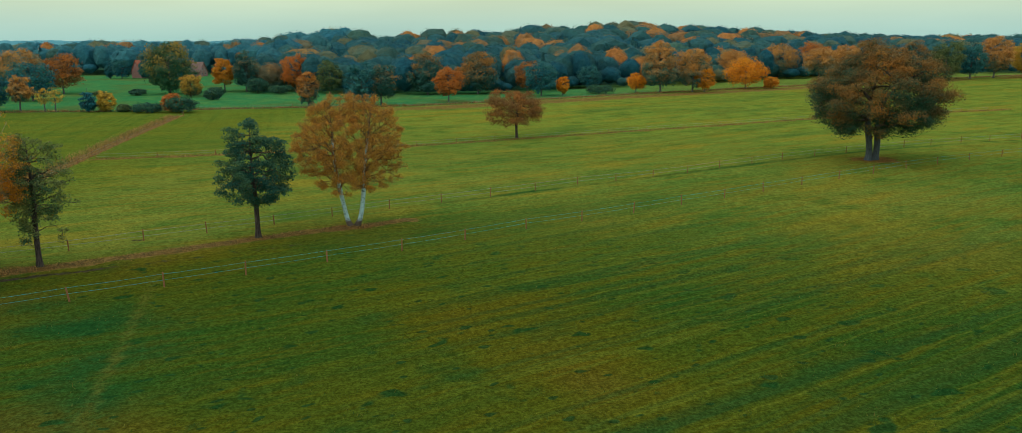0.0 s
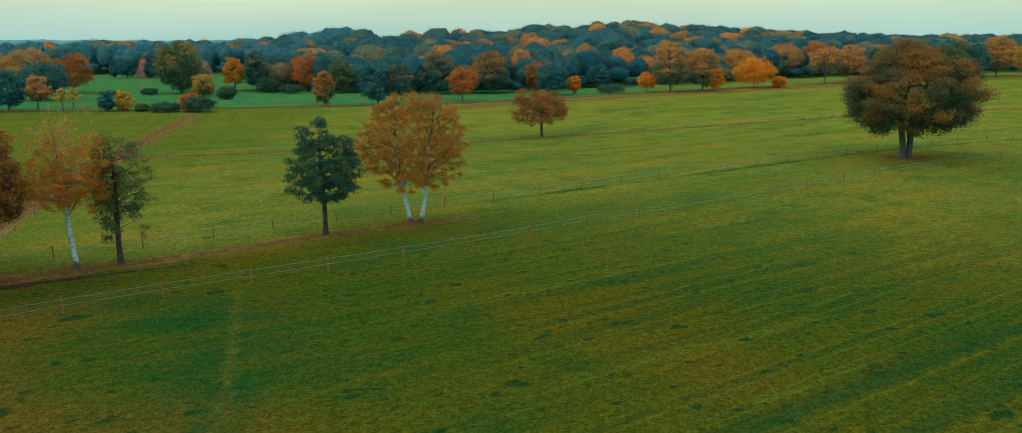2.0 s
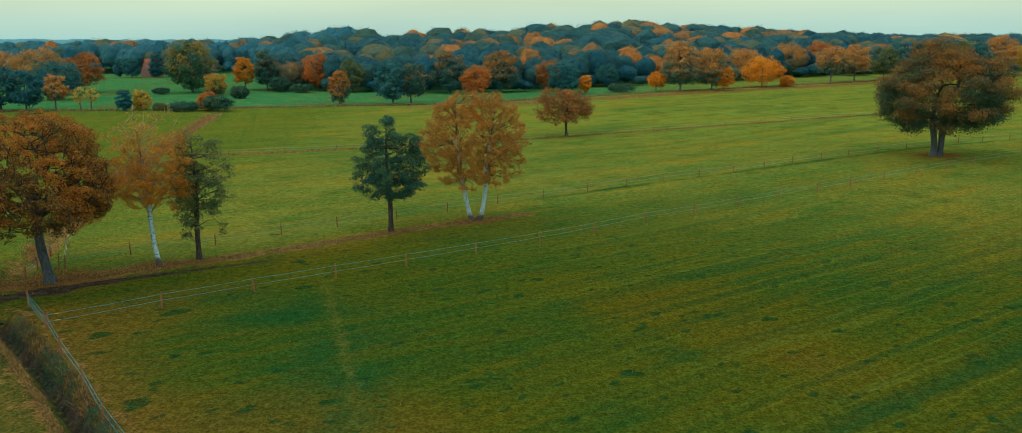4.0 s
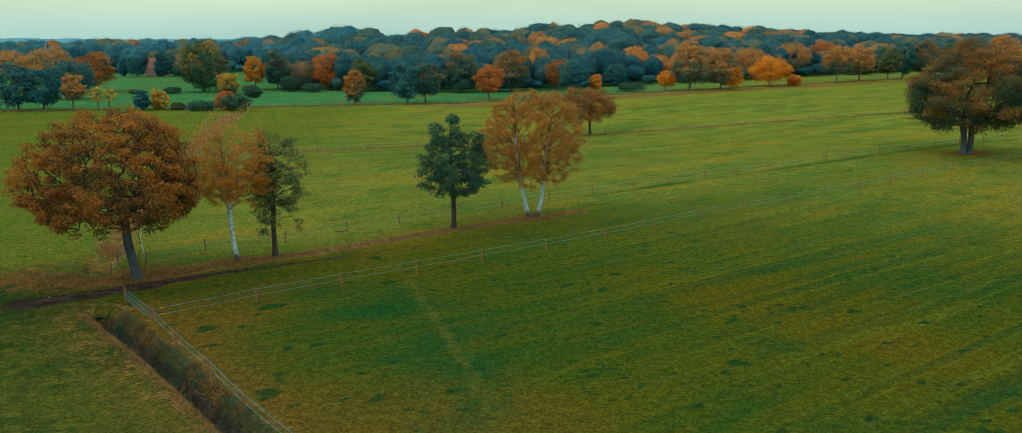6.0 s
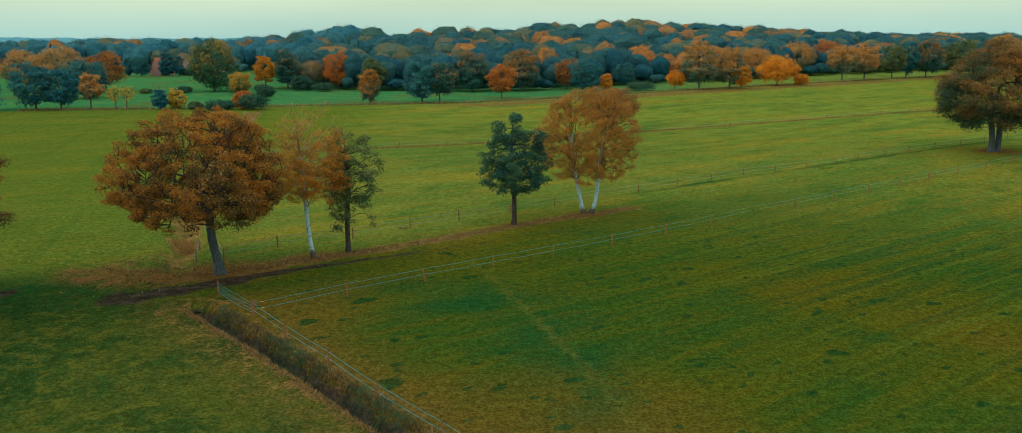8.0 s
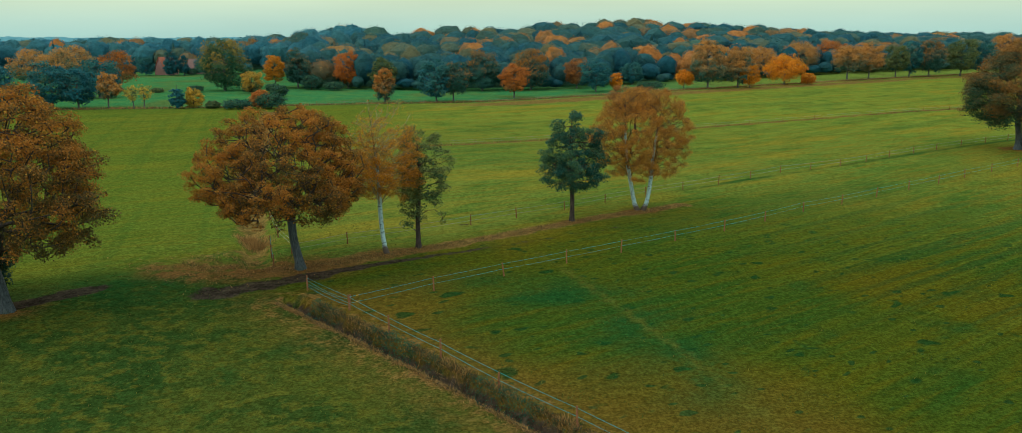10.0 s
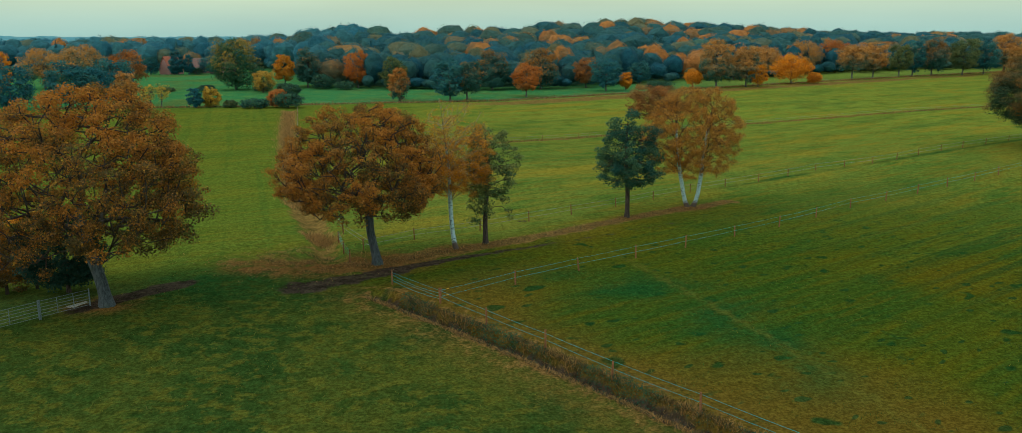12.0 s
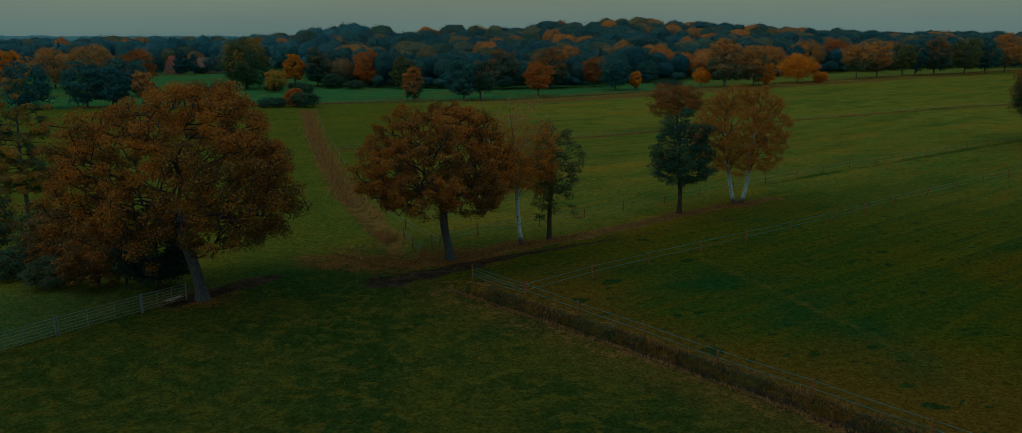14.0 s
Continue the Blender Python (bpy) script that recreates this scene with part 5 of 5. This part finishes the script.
def metal_gate(label, a, b, bars=6, h=1.2):
    """A tubular field gate from a to b, each (x, y)."""
    ga, gb = lift(*a), lift(*b)
    thing = root("field_gate", label, "gate", (a[0], a[1], ga))
    dx, dy, dz = b[0] - a[0], b[1] - a[1], gb - ga
    for f, r, top in ((0.0, 0.045, h + 0.08), (1.0, 0.045, h + 0.08)):
        p = (dx * f, dy * f, dz * f)
        part("gate_post", rod((p[0], p[1], p[2] - 0.2), (p[0], p[1], p[2] + top), r), STEEL, thing)
    for f in (0.33, 0.66):
        part("brace", rod((dx * f, dy * f, dz * f + 0.15), (dx * f, dy * f, dz * f + h), 0.02), STEEL, thing)
    for i in range(bars):
        z = 0.16 + (h - 0.16) * i / (bars - 1)
        part("bar", rod((0, 0, z), (dx, dy, dz + z), 0.016), STEEL, thing)
    return thing


metal_gate("galvanised tubular metal gate next to the large oak", (-65.6, 46.9), (-67.7, 44.6))
metal_gate("galvanised tubular metal gate along the paddock edge", (-67.75, 44.5), (-71.3, 40.7))
metal_gate("galvanised tubular metal gate at the paddock corner", (-71.4, 40.6), (-75.2, 36.6))


# ---- ditch, culvert and rough grass ----
def culvert():
    """A concrete pipe under the track, open towards the ditch."""
    bm = bmesh.new()
    n = 16
    rings = []
    for radius, y in ((0.50, 0.0), (0.50, 3.2), (0.40, 3.2), (0.40, 0.0)):
        rings.append([bm.verts.new((radius * math.cos(2 * math.pi * i / n), y, radius * math.sin(2 * math.pi * i / n))) for i in range(n)])
    for p, q in zip(rings, rings[1:] + rings[:1]):
        for i in range(n):
            bm.faces.new((p[i], p[(i + 1) % n], q[(i + 1) % n], q[i]))
    thing = root("culvert", "concrete culvert pipe under the muddy track, its inner shade painted on", "culvert", (-46.75, 49.75, -0.80))
    thing.rotation_euler = (0, 0, radians(41))
    # near-black colour stands in for the shade inside the pipe
    part("pipe", bm, plain("shade_black_concrete", (0.010, 0.012, 0.012), (0.030, 0.030, 0.028), 5, 0.8), thing)


culvert()
STALK = leaf_material("dry_stalks", (0.06, 0.05, 0.025), (0.38, 0.215, 0.075), (0.06, 0.10, 0.04), 0.22, 0.4)
WEED = leaf_material("ditch_weeds", (0.011, 0.066, 0.050), (0.036, 0.112, 0.050), (0.10, 0.10, 0.04), 0.12, 0.3)
TUSSOCK = leaf_material("grass_blades", (0.022, 0.058, 0.008), (0.115, 0.105, 0.014), (0.16, 0.12, 0.03), 0.08, 0.4)


def scatter_line(rng, line, n, across, offset=0.0):
    """n feet scattered along a polyline, on the ground."""
    pts = np.array(line, float)
    seg = np.linalg.norm(np.diff(pts, axis=0), axis=1)
    s = rng.uniform(0, seg.sum(), n)
    k = np.minimum(np.searchsorted(np.cumsum(seg), s), len(seg) - 1)
    f = (s - np.concatenate([[0], np.cumsum(seg)])[k]) / seg[k]
    d = (pts[k + 1] - pts[k]) / seg[k][:, None]
    out = pts[k] + (pts[k + 1] - pts[k]) * f[:, None]
    side = rng.normal(0, across, n) + offset
    out = out + np.stack([-d[:, 1], d[:, 0]], 1) * side[:, None]
    return np.concatenate([out, land(out[:, 0], out[:, 1])[:, None]], 1), s


def rough_grass(name, label, feet, tall, wide, material, tone, seed, lean=0.35):
    rng = np.random.default_rng(seed)
    v, f = blades(rng, feet, tall, wide, lean)
    t = np.repeat(tone, 3)
    return tagged(new(name, mesh_of(name, v, f, material, t)), label, "grass", kind="stuff")


rng = np.random.default_rng(77)
feet, s = scatter_line(rng, DITCH[:4], 9500, 0.24, 0.86)
keep = (s > 1.3) & (np.sin(s * 0.62 + 0.5) + 0.6 * np.sin(s * 1.7) + rng.normal(0, 0.5, len(s)) < 0.75)
feet, s = feet[keep], s[keep]
clump = 0.5 + 0.5 * np.sin(s * 0.9) * np.sin(s * 2.3 + 1)
rough_grass("reeds", "brown reeds and dead stalks on the bank of the ditch", feet, rng.uniform(0.08, 0.34, len(feet)) * (0.35 + 1.25 * clump), rng.uniform(0.02, 0.05, len(feet)), STALK, 0.14 + 0.46 * clump + rng.normal(0, 0.30, len(feet)), 1, 0.6)
feet, s = scatter_line(rng, DITCH[:4], 22000, 0.31, 0.54)
keep = (s > 1.7) & (np.sin(s * 0.62 + 0.5) + 0.6 * np.sin(s * 1.7) + rng.normal(0, 0.6, len(s)) > -0.2)
feet, s = feet[keep], s[keep]
c = feet + np.stack([rng.normal(0, 0.1, len(feet)), rng.normal(0, 0.1, len(feet)), rng.uniform(0.0, 0.62, len(feet)) * (0.5 + 0.3 * np.sin(s * 0.62 + 0.5) + 0.2 * np.sin(s * 2.9))], 1)
v, f = leaf_cards(rng, c, 0.075, np.tile([0, 0, 1.0], (len(c), 1)), 0.6)
tagged(new("ditch_weeds", mesh_of("ditch_weeds", v, f, WEED, np.repeat(rng.uniform(0, 1, len(c)), 4))), "dark green weeds growing along the ditch", "weeds", kind="stuff")
feet, s = scatter_line(rng, DITCH[:4], 7000, 0.18, -0.92)
feet = feet[(0.3 + 0.7 * np.sin(s * 1.1) * np.sin(s * 0.37) + rng.normal(0, 0.4, len(s))) > 0.0]
rough_grass("bank_grass", "straw-coloured grass on the edge of the ditch bank", feet, rng.uniform(0.05, 0.22, len(feet)), rng.uniform(0.02, 0.05, len(feet)), STALK, rng.normal(0.62, 0.25, len(feet)), 2, 0.6)
feet, s = scatter_line(rng, FAR_DITCH[2:], 9000, 0.9, 0.3)
rough_grass("tall_dry_grass", "tall pale dry grass along the far ditch", feet, rng.uniform(0.15, 0.6, len(feet)), rng.uniform(0.05, 0.12, len(feet)), STALK, rng.normal(0.85, 0.2, len(feet)), 3)
feet, s = scatter_line(rng, STRIP, 9000, 0.55)
rough_grass("dry_verge_grass", "dry brown grass along the foot of the trees", feet, rng.uniform(0.05, 0.18, len(feet)), rng.uniform(0.03, 0.06, len(feet)), STALK, rng.normal(0.55, 0.25, len(feet)), 4, 0.6)
feet, s = scatter_line(rng, CROSS, 5000, 0.3)
rough_grass("ditch_line_grass", "brown grass along the fence across the pasture", feet, rng.uniform(0.15, 0.5, len(feet)), rng.uniform(0.06, 0.14, len(feet)), STALK, rng.normal(0.6, 0.25, len(feet)), 5)
feet, s = scatter_line(rng, BOUNDARY[1:], 12000, 0.7, 2.6)
rough_grass("boundary_grass", "rank brown grass under the boundary fence", feet, rng.uniform(0.2, 0.8, len(feet)), rng.uniform(0.12, 0.3, len(feet)), STALK, rng.normal(0.65, 0.25, len(feet)), 6)
n = 7000
feet = np.stack([rng.normal(-53.5, 3.2, n), rng.normal(59.0, 2.2, n)], 1)
feet = feet[(wobble(feet[:, 0], feet[:, 1], 0.9, 5.0) + rng.normal(0, 0.25, n)) > 0.0]
feet = np.concatenate([feet, land(feet[:, 0], feet[:, 1])[:, None]], 1)
rough_grass("rank_grass", "short brown and green grass at the end of the dry ditch", feet, rng.uniform(0.04, 0.16, len(feet)), rng.uniform(0.03, 0.07, len(feet)), STALK, rng.normal(0.55, 0.35, len(feet)), 11, 0.7)
# the shaggy turf of the nearer fields
n = 90000
feet = np.stack([rng.uniform(-75, 45, n), 20 + 55 * rng.uniform(0, 1, n) ** 1.5], 1)
keep = (wobble(feet[:, 0], feet[:, 1], 1.3, 3.0) + 0.6 * wobble(feet[:, 0], feet[:, 1], 0.45, 1.0) + rng.normal(0, 0.4, n)) > 0.15
feet = feet[keep]
feet = np.concatenate([feet, land(feet[:, 0], feet[:, 1])[:, None] + 0.0], 1)
rough_grass("turf", "tufts of grass in the mown field and paddock", feet, rng.uniform(0.05, 0.15, len(feet)), rng.uniform(0.02, 0.06, len(feet)), TUSSOCK, rng.normal(0.35, 0.3, len(feet)), 7, 0.7)
rng = np.random.default_rng(78)
for x, y, r, tall in ((-53.4, 67.6, 1.5, 0.7), (-54.6, 69.8, 1.2, 0.65)):
    a, d = rng.uniform(0, 2 * math.pi, 900), np.abs(rng.normal(0, r * 0.5, 900))
    px, py = x + np.cos(a) * d, y + np.sin(a) * d
    feet = np.stack([px, py, land(px, py)], 1)
    rough_grass("reed_clump", "clump of tall golden reeds by the dry ditch", feet, rng.uniform(0.15, 1.0, 900) * tall, np.full(900, 0.06), STALK, rng.normal(1.15, 0.3, 900), 8, 0.45)


# ---- farm houses among the trees ----
ROOF_TILE = plain("red_roof_tiles", (0.30, 0.085, 0.05), (0.44, 0.14, 0.08), 1.2, 0.8)
BRICK = plain("pale_red_brick", (0.32, 0.155, 0.14), (0.42, 0.23, 0.21), 1.5, 0.9)
DULL_ROOF = plain("brown_roof_tiles", (0.14, 0.085, 0.075), (0.22, 0.13, 0.11), 1.2, 0.8)
PANE = plain("dark_window_glass", (0.02, 0.03, 0.035), (0.04, 0.05, 0.055), 1.0, 0.15)
WHITE = plain("white_frame_paint", (0.70, 0.70, 0.66), (0.80, 0.80, 0.76), 3.0, 0.6)


def box(a, b):
    bm = bmesh.new()
    bmesh.ops.create_cube(bm, size=1)
    for v in bm.verts:
        v.co = Vector([(p + q) / 2 + c * (q - p) for p, q, c in zip(a, b, v.co)])
    bmesh.ops.bevel(bm, geom=bm.edges[:], offset=min(abs(q - p) for p, q in zip(a, b)) * 0.06, segments=1, affect="EDGES")
    return bm


def house(label, x, y, turn, length, width, eaves, ridge_height, tiles, walls):
    thing = root("farm_house", label, "house", (x, y, lift(x, y)))
    thing.rotation_euler = (0, 0, radians(turn))
    l, w = length / 2, width / 2
    bm = bmesh.new()
    prof = [(-w, 0), (w, 0), (w, eaves), (0, ridge_height - 0.2), (-w, eaves)]
    ends = [[bm.verts.new((sx * l, py, pz)) for py, pz in prof] for sx in (-1, 1)]
    bm.faces.new(ends[0][::-1]), bm.faces.new(ends[1])
    for i in range(5):
        j = (i + 1) % 5
        bm.faces.new((ends[0][i], ends[0][j], ends[1][j], ends[1][i]))
    part("wall", bm, walls, thing)
    for side in (-1, 1):
        bm = bmesh.new()
        o, slope = 0.4, (ridge_height - eaves) / w
        pts = [(side * (w + o), eaves - o * slope), (0.0, ridge_height), (0.0, ridge_height + 0.22), (side * (w + o), eaves - o * slope + 0.22)]
        ends = [[bm.verts.new((sx * (l + o), py, pz)) for py, pz in pts] for sx in (-1, 1)]
        bm.faces.new(ends[0]), bm.faces.new(ends[1][::-1])
        for i in range(4):
            j = (i + 1) % 4
            bm.faces.new((ends[0][i], ends[1][i], ends[1][j], ends[0][j]))
        bmesh.ops.recalc_face_normals(bm, faces=bm.faces)
        roof = part("roof", bm, tiles, thing)
    part("chimney", box((l * 0.4, -0.35, ridge_height - 0.8), (l * 0.4 + 0.7, 0.35, ridge_height + 1.0)), BRICK, thing)
    for i in range(4):
        wx = -l + length * (i + 0.5) / 4
        frame_part = part("window", box((wx - 0.65, -w - 0.06, 1.0), (wx + 0.65, -w + 0.05, 2.3)), WHITE, thing)
        part("pane", box((wx - 0.52, -w - 0.09, 1.12), (wx + 0.52, -w - 0.02, 2.18)), PANE, frame_part)
    for py, pz in ((-1.6, 3.4), (1.6, 3.4), (-1.8, 1.0), (1.8, 1.0)):
        frame_part = part("window", box((l - 0.05, py - 0.55, pz), (l + 0.06, py + 0.55, pz + 1.3)), WHITE, thing)
        part("pane", box((l - 0.02, py - 0.43, pz + 0.12), (l + 0.09, py + 0.43, pz + 1.18)), PANE, frame_part)
    return thing


house("red-roofed brick farmhouse half hidden by conifers", -193.0, 436.0, 62, 9, 7.5, 3.0, 9.0, ROOF_TILE, BRICK)
house("long low farm building with a dull brown roof", -174.0, 444.0, -6, 20, 9, 2.8, 7.6, DULL_ROOF, BRICK)


def van(x, y, turn):
    thing = root("van", "small pale parked van at the edge of the woods", "van", (x, y, lift(x, y)))
    thing.rotation_euler = (0, 0, radians(turn))
    bm = bmesh.new()
    prof = [(-2.2, 0.35), (2.2, 0.35), (2.25, 0.95), (1.55, 1.15), (1.05, 1.95), (-2.15, 2.0)]
    ends = [[bm.verts.new((px, sy * 0.88, pz)) for px, pz in prof] for sy in (-1, 1)]
    bm.faces.new(ends[0]), bm.faces.new(ends[1][::-1])
    for i in range(6):
        j = (i + 1) % 6
        bm.faces.new((ends[0][j], ends[0][i], ends[1][i], ends[1][j]))
    bmesh.ops.recalc_face_normals(bm, faces=bm.faces)
    bmesh.ops.bevel(bm, geom=bm.edges[:], offset=0.06, segments=2, affect="EDGES")
    part("body", bm, WHITE, thing)
    part("windscreen", rod((1.34, -0.7, 1.5), (1.34, 0.7, 1.5), 0.20, 6), PANE, thing)
    for px in (-1.4, 1.4):
        for sy in (-0.8, 0.8):
            part("wheel", rod((px, sy - 0.11, 0.33), (px, sy + 0.11, 0.33), 0.33, 14), PANE, thing)


van(139.0, 409.0, 20)


# ---- odds and ends by the track ----
def logs(label, x, y, turn, count, length, radius, material, seed):
    rng = np.random.default_rng(seed)
    thing = root("log_pile", label, "logs", (x, y, lift(x, y)))
    thing.rotation_euler = (0, 0, radians(turn))
    for i in range(count):
        a = rng.normal(0, 6)
        l = length * rng.uniform(0.7, 1.1) / 2
        r = radius * rng.uniform(0.7, 1.2)
        off, z = (i - count / 2) * radius * 1.7, r + (radius * 1.2 if i % 3 == 2 else 0)
        c, sn = math.cos(radians(a)), math.sin(radians(a))
        part("log", rod((-l * c, off - l * sn, z), (l * c, off + l * sn, z), r, 7), material, thing)
    return thing


PALE_WOOD = plain("pale_cut_branches", (0.30, 0.30, 0.27), (0.46, 0.45, 0.40), 6, 0.9)
logs("pale cut branches heaped behind the gate", -66.6, 47.3, 60, 9, 1.3, 0.025, PALE_WOOD, 2)
for x, y, z in ((-41.6, 47.7, 0.98), (-41.6, 47.7, 0.55)):
    thing = root("gate_handle", "yellow plastic electric fence handle on the rope", "handle", (x, y, lift(x, y) + z))
    thing.rotation_euler = (0, 0, radians(38))
    part("grip", rod((-0.11, 0, 0), (0.11, 0, 0), 0.022, 8), YELLOW_PLASTIC, thing)
    part("hook", rod((0.11, 0, 0), (0.19, 0, 0), 0.010, 6), STEEL, thing)
fence("ditch_end_fence", "short rope fence closing the end of the dry ditch", [(-49.9, 58.9), (-50.9, 62.4), (-51.9, 66.3)], (1.0, 0.75, 0.5), strand_radius=0.009, seed=12)
gate_rope = root("rope_gate", "two slack pale blue ropes closing the gap beside the ditch", "rope gate", (-45.8, 51.9, lift(-45.8, 51.9)))
for z in (0.80, 0.38):
    strand([(0.0, 0.0, z), (3.7, -4.6, z + lift(-42.1, 47.3) - lift(-45.8, 51.9))], 0.011, ROPE, "rope", gate_rope, 0.16)
